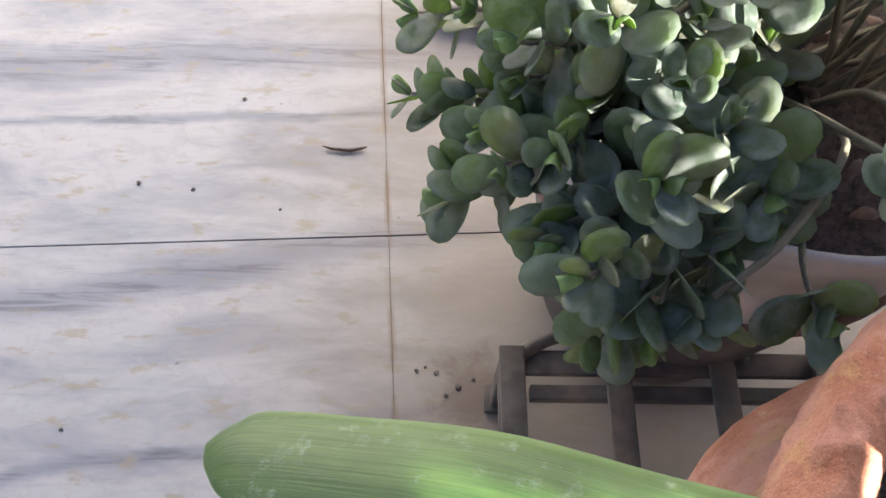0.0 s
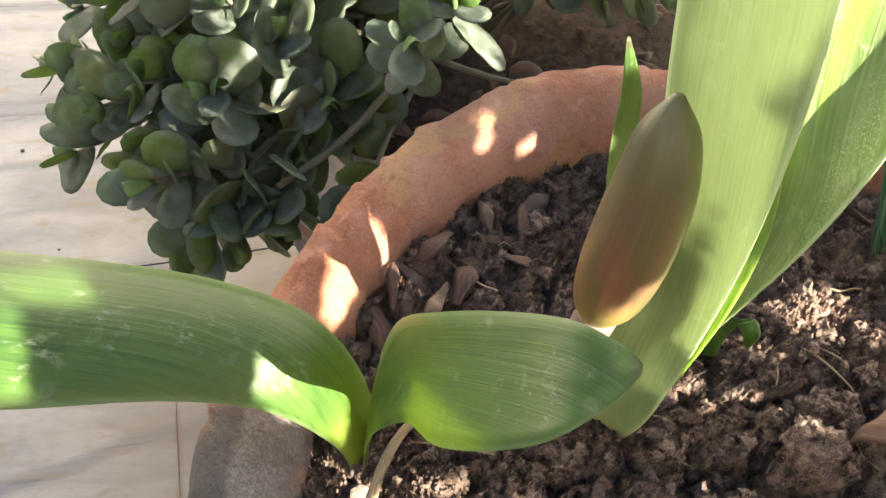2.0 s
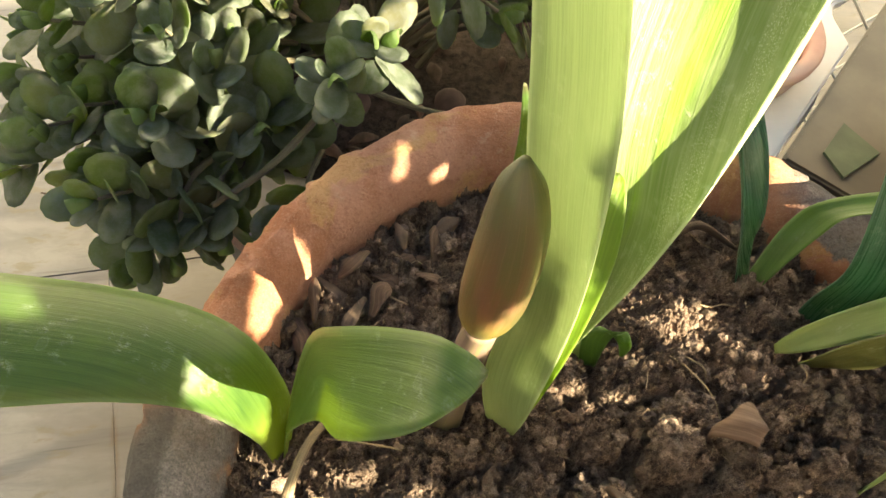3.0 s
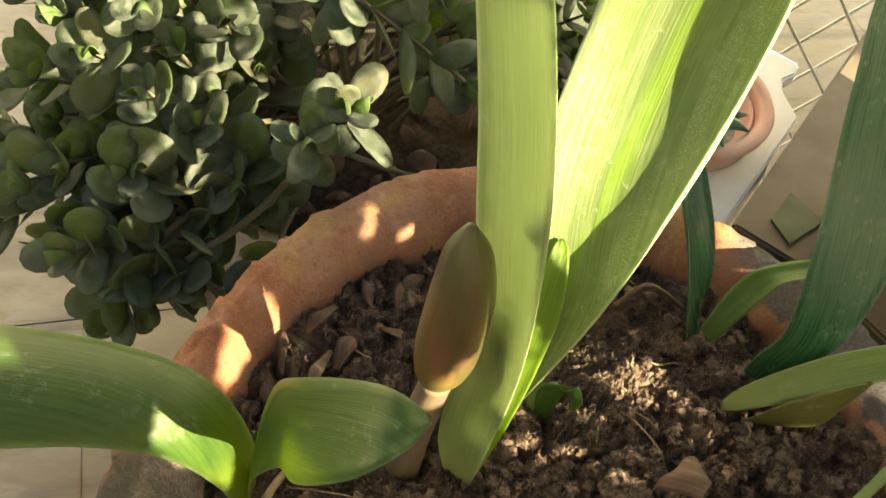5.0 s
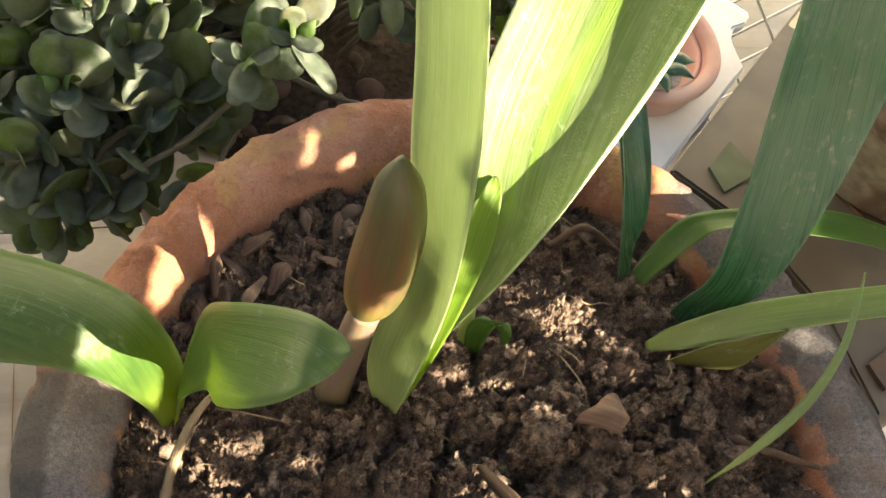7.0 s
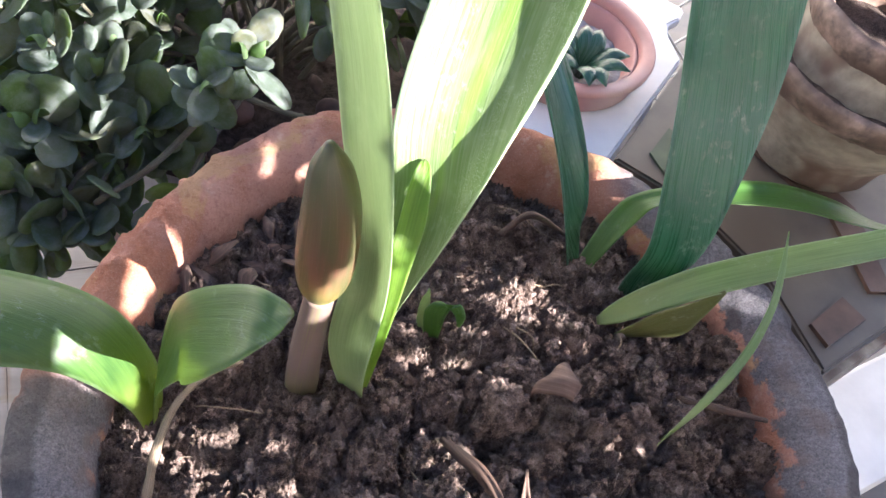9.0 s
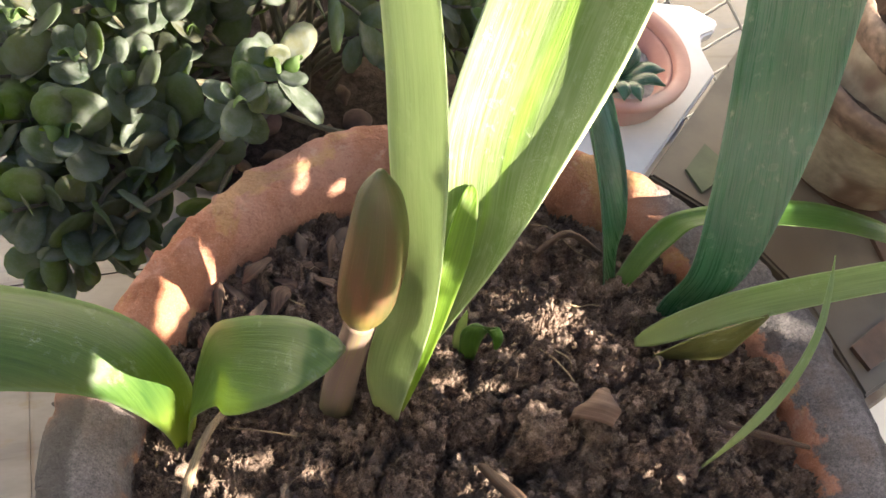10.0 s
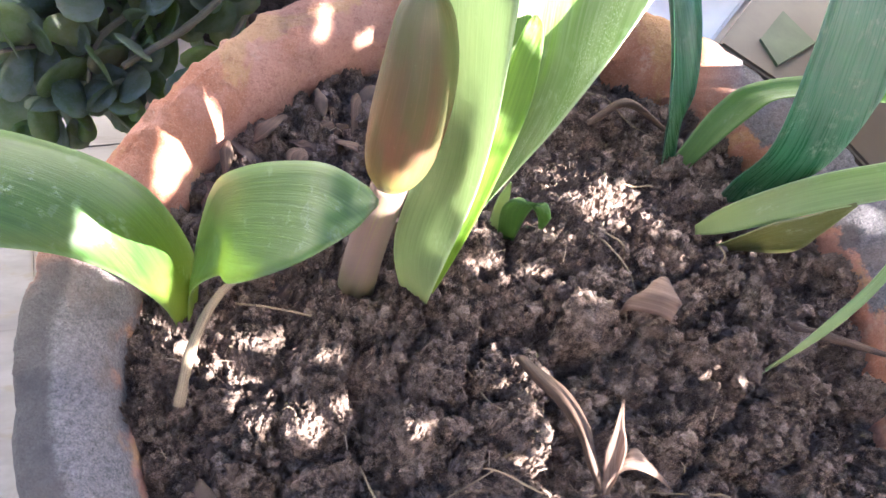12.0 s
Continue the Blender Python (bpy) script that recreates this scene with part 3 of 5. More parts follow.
part("shade_block", box(0.10, 0.10, 0.40, 0.002, (1.7805, 0, 1.5805)), M_WALL, shade_wall)
part("shade_block", box(0.065, 0.10, 0.22, 0.002, (1.8635, 0, 1.5805)), M_WALL, shade_wall)
part("shade_block", box(3.80, 0.10, 1.10, 0.002, (3.797, 0, 1.5805)), M_WALL, shade_wall)
part("shade_lintel", box(0.8305, 0.10, 0.46, 0.002, (1.481, 0, 2.2205)), M_WALL, shade_wall)


def inside(p, corners):
    """Whether p lies within a polygon."""
    odd = False
    for a, c in zip(corners, corners[1:] + corners[:1]):
        if (a[1] > p[1]) != (c[1] > p[1]) and p[0] < a[0] + (c[0] - a[0]) * (p[1] - a[1]) / (c[1] - a[1]):
            odd = not odd
    return odd


def near_line(p, pts, half):
    for a, c in zip(pts, pts[1:]):
        a, c = Vector(a), Vector(c)
        k = max(0.0, min(1.0, (p - a).dot(c - a) / (c - a).length_squared))
        if (p - a - (c - a) * k).length < half:
            return True
    return False


# gaps that shape the sun patches, in the added panel's own slanted plane: outlines, slits with their half width, round
# holes
GAPS = [
    [(0.014, 0.546), (0.026, 0.556), (0.031, 0.566), (0.040, 0.562), (0.056, 0.547), (0.0625, 0.533), (0.049, 0.513), (0.028, 0.532)],
    [(0.056, 0.549), (0.081, 0.531), (0.075, 0.522), (0.065, 0.531)],
    [(0.098, 0.489), (0.111, 0.474), (0.117, 0.463), (0.104, 0.424), (0.096, 0.445), (0.087, 0.475)],
    [(0.154, 0.479), (0.160, 0.474), (0.167, 0.460), (0.171, 0.448), (0.152, 0.446), (0.130, 0.443), (0.1305, 0.4525), (0.139, 0.461), (0.1465, 0.470), (0.149, 0.480)],
    [(0.235, 0.448), (0.242, 0.450), (0.245, 0.446), (0.2385, 0.443), (0.233, 0.446)],
    [(0.150, 0.553), (0.158, 0.528), (0.163, 0.503), (0.166, 0.478), (0.162, 0.453), (0.155, 0.428), (0.160, 0.418), (0.1685, 0.450), (0.1685, 0.470), (0.1685, 0.545), (0.1672, 0.600), (0.149, 0.600), (0.149, 0.575)],
    [(0.184, 0.486), (0.188, 0.487), (0.200, 0.497), (0.215, 0.508), (0.225, 0.518), (0.235, 0.530), (0.250, 0.555), (0.245, 0.595), (0.2198, 0.566), (0.2084, 0.554), (0.1978, 0.541), (0.186, 0.520), (0.182, 0.503)],
    [(0.1535, 0.452), (0.162, 0.453), (0.163, 0.503), (0.158, 0.528), (0.154, 0.528)],
    [(0.3434, 0.378), (0.354, 0.370), (0.3525, 0.352), (0.337, 0.351), (0.331, 0.363)],
    [(0.253, 0.371), (0.258, 0.358), (0.266, 0.355), (0.261, 0.343), (0.248, 0.342), (0.236, 0.354), (0.237, 0.369)],
]
SLITS = [([(0.2209, 0.4592), (0.2331, 0.4699)], 0.0017), ([(0.1116, 0.4004), (0.1254, 0.3884)], 0.003), ([(0.1672, 0.3525), (0.1598, 0.348)], 0.003), ([(0.1599, 0.3459), (0.1388, 0.3184)], 0.0035), ([(0.106, 0.381), (0.106, 0.373)], 0.0045), ([(0.1172, 0.3702), (0.128, 0.362)], 0.003), ([(0.099, 0.408), (0.103, 0.389)], 0.004)]
HOLES = [(0.0965, 0.383, 0.004), (0.200, 0.382, 0.003), (0.200, 0.361, 0.0035), (0.191, 0.372, 0.005), (0.245, 0.334, 0.004), (0.216, 0.372, 0.003), (0.232, 0.612, 0.012), (0.259, 0.510, 0.009), (0.2075, 0.591, 0.010), (0.2217, 0.609, 0.012), (0.2144, 0.622, 0.010), (0.210, 0.556, 0.004)]


def sun_passes(u, v):
    """Where the panel added before the pots lets the sun through."""
    p = Vector((u, v))
    ragged = Vector((noise.noise(Vector((u * 300, v * 300, 1.0))), noise.noise(Vector((u * 300, v * 300, 6.0))))) * 0.0012
    if any(inside(p + ragged, g) for g in GAPS) or any(near_line(p + ragged, line, half) for line, half in SLITS):
        return True
    if any(math.hypot(u - cu, v - cv) < r * (1 + 0.6 * noise.noise(Vector((u * 160, v * 160, 4.0)))) for cu, cv, r in HOLES):
        return True
    if 0.142 < u < 0.19 and 0.355 < v < 0.405:
        return False
    if 0.20 < u < 0.265 and 0.60 < v < 0.70 and noise.noise(Vector((u * 90, v * 90, 2.0))) > -0.2:
        return True
    if 0.252 < u < 0.287 and 0.474 < v < 0.555 and noise.noise(Vector((u * 130, v * 110, 7.0))) > -0.25:
        return True
    if inside(p, [(0.262, 0.54), (0.292, 0.535), (0.300, 0.550), (0.330, 0.560), (0.335, 0.60), (0.31, 0.64), (0.262, 0.64)]) and noise.noise(Vector((u * 100, v * 100, 9.0))) > -0.3:
        return True
    if 0.262 < u < 0.43 and 0.379 < v < 0.72 or 0.325 < u < 0.43 and v > 0.29:
        return False
    if u > 0.325:
        return True
    x, z = 1.091 + 1.306 * u, v + 1.325 + 0.655 * u
    if u < 0.142 or z > 1.84 and u < 0.262:
        return False
    if z < 1.84:
        return u > 0.315 or noise.noise(Vector((x * 40, z * 46, 3.3))) > 0.44 and not 0.222 < u < 0.262
    return not (1.433 < x < 1.515 and z < 2.10)


def sun_mask_panel():
    """A thin added panel with irregular holes, off the view, shaping sun and shade."""
    bm = bmesh.new()
    step, x0, z0, y0 = 0.0025, 0.2055, 0.554, -0.30
    grid = {}

    def vert(i, k):
        if (i, k) not in grid:
            grid[i, k] = bm.verts.new((x0 + i * step, y0, z0 + k * step))
        return grid[i, k]

    for i in range(264):
        for k in range(300):
            u = (x0 + (i + 0.5) * step + 0.839 * y0) / 1.306
            v = z0 + (k + 0.5) * step - 0.656 * u + 1.019 * y0
            if v < 0.29 and u < 0.325 or 0.29 <= v < 0.75 and not sun_passes(u, v) or v >= 0.75 and u < 0.142:
                bm.faces.new((vert(i, k), vert(i + 1, k), vert(i + 1, k + 1), vert(i, k + 1)))
    r = bmesh.ops.extrude_face_region(bm, geom=bm.faces[:])
    bmesh.ops.translate(bm, vec=(0, -0.001, 0), verts=[g for g in r["geom"] if isinstance(g, bmesh.types.BMVert)])
    bmesh.ops.recalc_face_normals(bm, faces=bm.faces)
    # panel and posts are an added light blocker, never in view
    s = thing("screen", (0, 0, 0), "unseen holed panel on posts, added to shape sun patches on the pots", "screen", kind="structure")
    part("panel", bm, M_WALL, s, smooth=False)
    for x in (x0 - 0.009, x0 + 264 * step + 0.009):
        part("post", box(0.017, 0.017, 1.31, 0.002, (x, y0 - 0.002, 0)), M_WALL, s, smooth=False)


sun_mask_panel()

# ---------------- iron plant stand ----------------
STAND_TOP = 0.112
STAND = (0.285, 0.02, 0.0)


def plant_stand():
    st = thing("plant_stand", STAND, "low black iron plant stand of flat bars on the floor", "plant stand")
    x0, x1, y0, y1 = -0.203, 0.215, -0.235, 0.212
    for y in (y0, y1):
        part("rail", box(x1 - x0, 0.020, 0.008, 0.0015, ((x0 + x1) / 2, y, STAND_TOP - 0.018)), M_IRON, st)
    part("rail", box(x1 - x0 - 0.03, 0.012, 0.012, 0.0015, ((x0 + x1) / 2, y1 - 0.024, STAND_TOP - 0.024)), M_IRON, st)
    for x in (x0, x1):
        part("rail", box(0.020, y1 - y0, 0.008, 0.0015, (x, (y0 + y1) / 2, STAND_TOP - 0.0255)), M_IRON, st)
    for k in range(6):
        part("slat", box(0.020, y1 - y0 + 0.02, 0.0055, 0.0012, (x0 + k * (x1 - x0) / 5, (y0 + y1) / 2, STAND_TOP - 0.0055)), M_IRON, st)
    for x in (x0, x1):
        for y in (y0, y1):
            leg = part("leg", box(0.016, 0.016, STAND_TOP - 0.026, 0.002, (x, y, 0.001)), M_IRON, st)
            part("foot", box(0.026, 0.026, 0.006, 0.002, (x, y, 0)), M_IRON, leg)
    part("hoop", tube([(x0, y1, STAND_TOP - 0.01), (x0 + 0.03, y1 + 0.018, STAND_TOP - 0.008), (x0 + 0.075, y1 + 0.026, STAND_TOP - 0.008), (x0 + 0.15, y1 + 0.018, STAND_TOP - 0.008), (x0 + 0.19, y1, STAND_TOP - 0.01)], [0.006] * 5, 8, 24), M_IRON, st)
    return st


plant_stand()

# ---------------- the terracotta pot and its soil ----------------
POT = Vector((0.263, -0.025, STAND_TOP))


def terracotta_pot():
    pot = thing("flower_pot", POT, "large old terracotta flower pot with a chipped, crusted rim", "flower pot")
    h = -STAND_TOP
    prof = [(0.0, 0.020), (0.100, 0.018), (0.106, 0.014), (0.108, 0.002), (0.112, 0.0), (0.118, 0.004), (0.128, 0.05), (0.145, 0.11), (0.160, 0.165), (0.169, 0.205), (0.1735, 0.235), (0.172, 0.255), (0.164, 0.280), (0.156, 0.305), (0.1535, 0.325), (0.155, 0.338)]
    part("body", lathe(prof, 200, 0.0022, 3.0, 22.0, chip=0.0008), M_CLAY, pot)
    rim = [(0.155, 0.330), (0.161, 0.334), (0.1655, 0.342), (0.1676, 0.352), (0.1682, 0.364), (0.1682, 0.374), (0.1672, 0.3808), (0.1650, 0.3850), (0.1615, 0.3868), (0.1570, 0.3862), (0.1525, 0.3838), (0.1480, 0.3795), (0.1445, 0.374), (0.1427, 0.366), (0.1415, 0.355), (0.141, 0.335)]
    bm = lathe([(r, z) for (r, z), (s, w) in zip(rim, rim[1:]) for r, z in ((r, z), ((r + s) / 2, (z + w) / 2))] + rim[-1:], 620, 0.0012, 11.0, 70.0, chip=0.0012)
    # the rim is thicker at the back, and its outer skin has flaked off beside that
    for v in bm.verts:
        a, r = math.degrees(math.atan2(v.co.y, v.co.x)), math.hypot(v.co.x, v.co.y)
        if r > 0.148:
            out = 0.0065 * math.exp(-((a - 110) / 24) ** 2) * min(1.0, (r - 0.148) / 0.018)
            v.co.x, v.co.y = v.co.x * (1 + out / r), v.co.y * (1 + out / r)
            r += out
        if r > 0.157 and abs(a) > 150:
            out = 0.0060 * min(1.0, (abs(a) - 150) / 14) * min(1.0, (r - 0.157) / 0.008)
            v.co.x, v.co.y = v.co.x * (1 + out / r), v.co.y * (1 + out / r)
        edge = 0.1590 + 0.0040 * noise.noise(Vector((a * 0.12, 3.0, 0))) + 0.0015 * noise.noise(Vector((a * 0.7, 8.0, 0)))
        bare = min(1.0, max(0.0, (r - edge) / 0.0012)) * min(1.0, max(0.0, (a - 112) / 5)) * min(1.0, max(0.0, (158 - a) / 5))
        if v.co.z > 0.36:
            v.co.z -= 0.0040 * bare * (1 + 0.5 * noise.noise(v.co * 130))
    part("rim", bm, M_CLAY, pot, "orange clay rim, chipped and crusted with grey lime")
    return pot


terracotta_pot()


# clods and hollows of the soil: place from the pot's axis, breadth and height
SOIL_FORMS = ((0.006, -0.012, 0.0075, -0.013), (0.046, -0.032, 0.006, -0.010), (0.036, -0.008, 0.011, 0.007), (-0.076, -0.002, 0.008, 0.006), (0.012, 0.017, 0.009, 0.005), (-0.030, -0.034, 0.010, 0.004), (-0.093, -0.020, 0.008, 0.006), (0.052, -0.016, 0.007, 0.006), (-0.058, -0.030, 0.010, 0.005), (0.040, 0.062, 0.012, 0.007))


def soil_height(x, y):
    """Height of the soil over the pot's axis: heaped in the middle, lumpy, with hollows."""
    r = math.hypot(x, y)
    base = 0.482 + 0.014 * max(0.0, 1 - (r / 0.115) ** 2) - 0.006 * max(0.0, (r - 0.11) / 0.03)
    p = Vector((x, y, 0))
    warp = Vector((noise.noise(p * 60), noise.noise(p * 60 + Vector((7, 3, 1))), 0)) * 0.007
    q = p + warp
    d1 = noise.voronoi(q * 44 + Vector((3.1, 0, 0)))[0]
    lumps = 0.018 * (0.42 - min(d1[0], 0.8))
    gaps = -0.010 * max(0.0, 1 - (d1[1] - d1[0]) / 0.22)
    d2 = noise.voronoi(q * 150 + Vector((0, 4.2, 0)))[0]
    rough = 0.0012 * (0.45 - min(d2[0], 0.8)) - 0.0012 * max(0.0, 1 - (d2[1] - d2[0]) / 0.25)
    rough += 0.0026 * (noise.ridged_multi_fractal(q * 210, 0.8, 2.3, 5, 1.0, 2.0) - 1.0)
    fine = 0.0024 * noise.fractal(q * 520, 0.3, 2.2, 4)
    back = 0.6 if y > 0.02 + 0.4 * x else 1.0
    big = 0.0055 * noise.noise(p * 24 + Vector((1.7, 0, 0)))
    form = 0.0
    for cx, cy, wide, tall in SOIL_FORMS:
        form += tall * math.exp(-(((x - cx) ** 2 + (y - cy) ** 2) / wide ** 2) ** 2)
    ridge = max(0.0, 1 - abs(x + 0.013 - 0.25 * (y + 0.034) + 0.003 * noise.noise(p * 90)) / 0.007) * min(1.0, max(0.0, (-0.012 - y) / 0.006)) * 0.008
    return base + (lumps + gaps + big) * back + rough + fine + form + ridge


def soil_bed():
    n, r = 640, 0.1445
    bm = bmesh.new()
    grid = {}
    for i in range(n + 1):
        for j in range(n + 1):
            x, y = -r + 2 * r * i / n, -r + 2 * r * j / n
            if math.hypot(x, y) <= r:
                grid[i, j] = bm.verts.new((x, y, soil_height(x, y) - 0.47))
    for (i, j), v in grid.items():
        q = [grid.get((i + 1, j)), grid.get((i + 1, j + 1)), grid.get((i, j + 1))]
        if all(q):
            bm.faces.new((v, *q))
    ob = part("soil", bm, M_SOIL, smooth=False)
    ob.location = (POT.x, POT.y, 0.47)
    return tagged(ob, "dark crumbly potting soil, lumpy and half dry, in the terracotta pot", "soil", kind="stuff")


soil_bed()


def lump(r, seed, flat=0.75, rough=0.35, cuts=3):
    bm = bmesh.new()
    bmesh.ops.create_icosphere(bm, subdivisions=cuts, radius=r)
    for v in bm.verts:
        d = noise.fractal(v.co / r * 1.1 + Vector((seed * 3.7, seed, 0)), 0.8, 2.1, 4) * rough
        v.co *= 1 + d
        v.co.z *= flat
    return bm


def on_soil(x, y):
    return soil_height(x - POT.x, y - POT.y)


def clods():
    """Loose crumbs of soil strewn over the bed, one mesh."""
    rng = random.Random(5)
    kinds = []
    for k in range(7):
        b = lump(1.0, k + 1, 0.75, 1.0, 2)
        b.verts.ensure_lookup_table()
        kinds.append(([v.co.copy() for v in b.verts], [[v.index for v in f.verts] for f in b.faces]))
        b.free()
    verts, faces = [], []
    for k in range(6500):
        a, r = rng.uniform(0, 2 * math.pi), 0.139 * math.sqrt(rng.random())
        x, y = math.cos(a) * r, math.sin(a) * r
        if y > 0.015 + 0.35 * x and rng.random() < 0.5:
            continue
        s = rng.choice((0.0006, 0.0007, 0.0008, 0.0010, 0.0012, 0.0014, 0.0015, 0.0018, 0.0021, 0.0026)) * rng.uniform(0.8, 1.25)
        if s > 0.0035 and r > 0.128:
            continue
        co, fa = kinds[k % 7]
        e = Euler((rng.uniform(0, 6), rng.uniform(0, 6), rng.uniform(0, 6))).to_matrix()
        at = Vector((x, y, soil_height(x, y) - 0.47 + s * 0.25))
        o = len(verts)
        verts += [tuple(e @ c * s + at) for c in co]
        faces += [[i + o for i in f] for f in fa]
    clod = [lump(1.0, 50 + k, 0.75, 0.5, 4) for k in range(4)]
    for bm in clod:
        for v in bm.verts:
            v.co *= 1 + 0.14 * noise.fractal(v.co * 6.0, 0.5, 2.2, 4)
        bm.verts.ensure_lookup_table()
    big = [([v.co.copy() for v in bm.verts], [[v.index for v in f.verts] for f in bm.faces]) for bm in clod]
    for k in range(46):
        a, r = rng.uniform(0, 2 * math.pi), 0.120 * math.sqrt(rng.random())
        x, y = math.cos(a) * r, math.sin(a) * r
        if y > 0.0 + 0.35 * x or math.hypot(x + 0.05, y - 0.02) < 0.025:
            continue
        s = rng.uniform(0.0045, 0.0095)
        co, fa = big[k % 4]
        e = Euler((rng.uniform(0, 6), rng.uniform(0, 6), rng.uniform(0, 6))).to_matrix()
        at = Vector((x, y, soil_height(x, y) - 0.47 - s * 0.15))
        o = len(verts)
        verts += [tuple(e @ c * s + at) for c in co]
        faces += [[i + o for i in f] for f in fa]
    me = bpy.data.meshes.new("soil_crumbs")
    me.from_pydata(verts, [], faces)
    me.materials.append(M_CRUMB)
    ob = new("soil_crumbs", me)
    ob.location = (POT.x, POT.y, 0.47)
    return tagged(ob, "loose crumbs and clods of dry soil lying on the potting soil", "soil", kind="stuff")


clods()


def soil_fibres():
    """Short hair-thin fibres standing out of the soil, one mesh."""
    rng = random.Random(77)
    verts, faces = [], []
    for k in range(380):
        a, r = rng.uniform(0, 2 * math.pi), 0.134 * math.sqrt(rng.random())
        x, y = math.cos(a) * r, math.sin(a) * r
        w, n, rad = rng.uniform(0, 6.28), rng.uniform(0.002, 0.0075), rng.uniform(0.00010, 0.00022)
        d = Vector((math.cos(w), math.sin(w), rng.uniform(-0.1, 0.5))) * n
        side = Vector((-d.y, d.x, 0)).normalized() * rad
        up = Vector((0, 0, rad * 1.6))
        c = Vector((x, y, soil_height(x, y) - 0.47 + 0.0008))
        bow = Vector((rng.uniform(-1, 1), rng.uniform(-1, 1), 0.8)) * n * 0.25
        o = len(verts)
        for q in (c - d * 0.5, c + bow, c + d * 0.5):
            verts += [tuple(q + side), tuple(q - side), tuple(q + up)]
        for i in (o, o + 3):
            faces += [[i, i + 1, i + 4, i + 3], [i + 1, i + 2, i + 5, i + 4], [i + 2, i, i + 3, i + 5]]
    me = bpy.data.meshes.new("soil_fibres")
    me.from_pydata(verts, [], faces)
    me.materials.append(M_FIBRE)
    ob = new("soil_fibres", me)
    ob.location = (POT.x, POT.y, 0.47)
    return tagged(ob, "hair-thin pale plant fibres sticking out of the soil", "fibres", kind="stuff")


soil_fibres()

# ---------------- the lily plants ----------------


def leaf(parent, stations, material, label="", name="leaf", **kw):
    return part(name, ribbon(stations, origin=parent.location, **kw), material, parent, label)


def seedling():
    at = (0.1405, 0.0, 0.474)
    p = thing("amaryllis_seedling", at, "young two-leaved amaryllis shoot growing beside the pot rim", "plant")
    leaf(p, [((0.1412, 0.0000, 0.4700), (-0.0027, -0.0026, -0.0004)), ((0.1389, 0.0062, 0.4968), (-0.0061, -0.0074, -0.0015)), ((0.1239, 0.0106, 0.5288), (-0.0072, -0.0126, -0.0009)),
             ((0.0968, 0.0175, 0.5379), (-0.0052, -0.0182, 0.0012)), ((0.0558, 0.0229, 0.5413), (-0.0056, -0.0221, 0.0013)), ((0.0169, 0.0346, 0.5373), (-0.0070, -0.0213, 0.0015)),
             ((-0.0180, 0.0460, 0.5221), (-0.0065, -0.0176, 0.0011)), ((-0.0436, 0.0570, 0.5057), (-0.0046, -0.0125, 0.0007)), ((-0.0515, 0.0600, 0.4994), (-0.0032, -0.0080, 0.0005)), ((-0.0556, 0.0616, 0.4962), (-0.0018, -0.0042, 0.0003)), ((-0.0574, 0.0622, 0.4946), (-0.0003, -0.0006, 0.0001))],
         M_LEAF_FRESH, "broad arching green leaf reaching out over the rim", fold=0.22)
    leaf(p, [((0.1416, -0.0009, 0.4700), (-0.0008, -0.0022, 0.0006)), ((0.1425, 0.0010, 0.4880), (-0.0008, -0.0034, 0.0)), ((0.1450, 0.0030, 0.5080), (-0.0008, -0.0066, -0.0008)), ((0.1523, 0.0026, 0.5326), (-0.0001, -0.0128, -0.0029)),
             ((0.1577, -0.0198, 0.5760), (-0.0025, -0.0131, -0.0045)), ((0.1692, -0.0375, 0.6104), (-0.0036, -0.0098, -0.0034)), ((0.1784, -0.0413, 0.6180), (-0.0018, -0.0048, -0.0017)), ((0.1823, -0.0423, 0.6209), (-0.0004, -0.0008, -0.0003))],
         M_LEAF_FRESH, "short blunt green leaf bending to the middle of the pot", fold=0.10)
    return p


seedling()


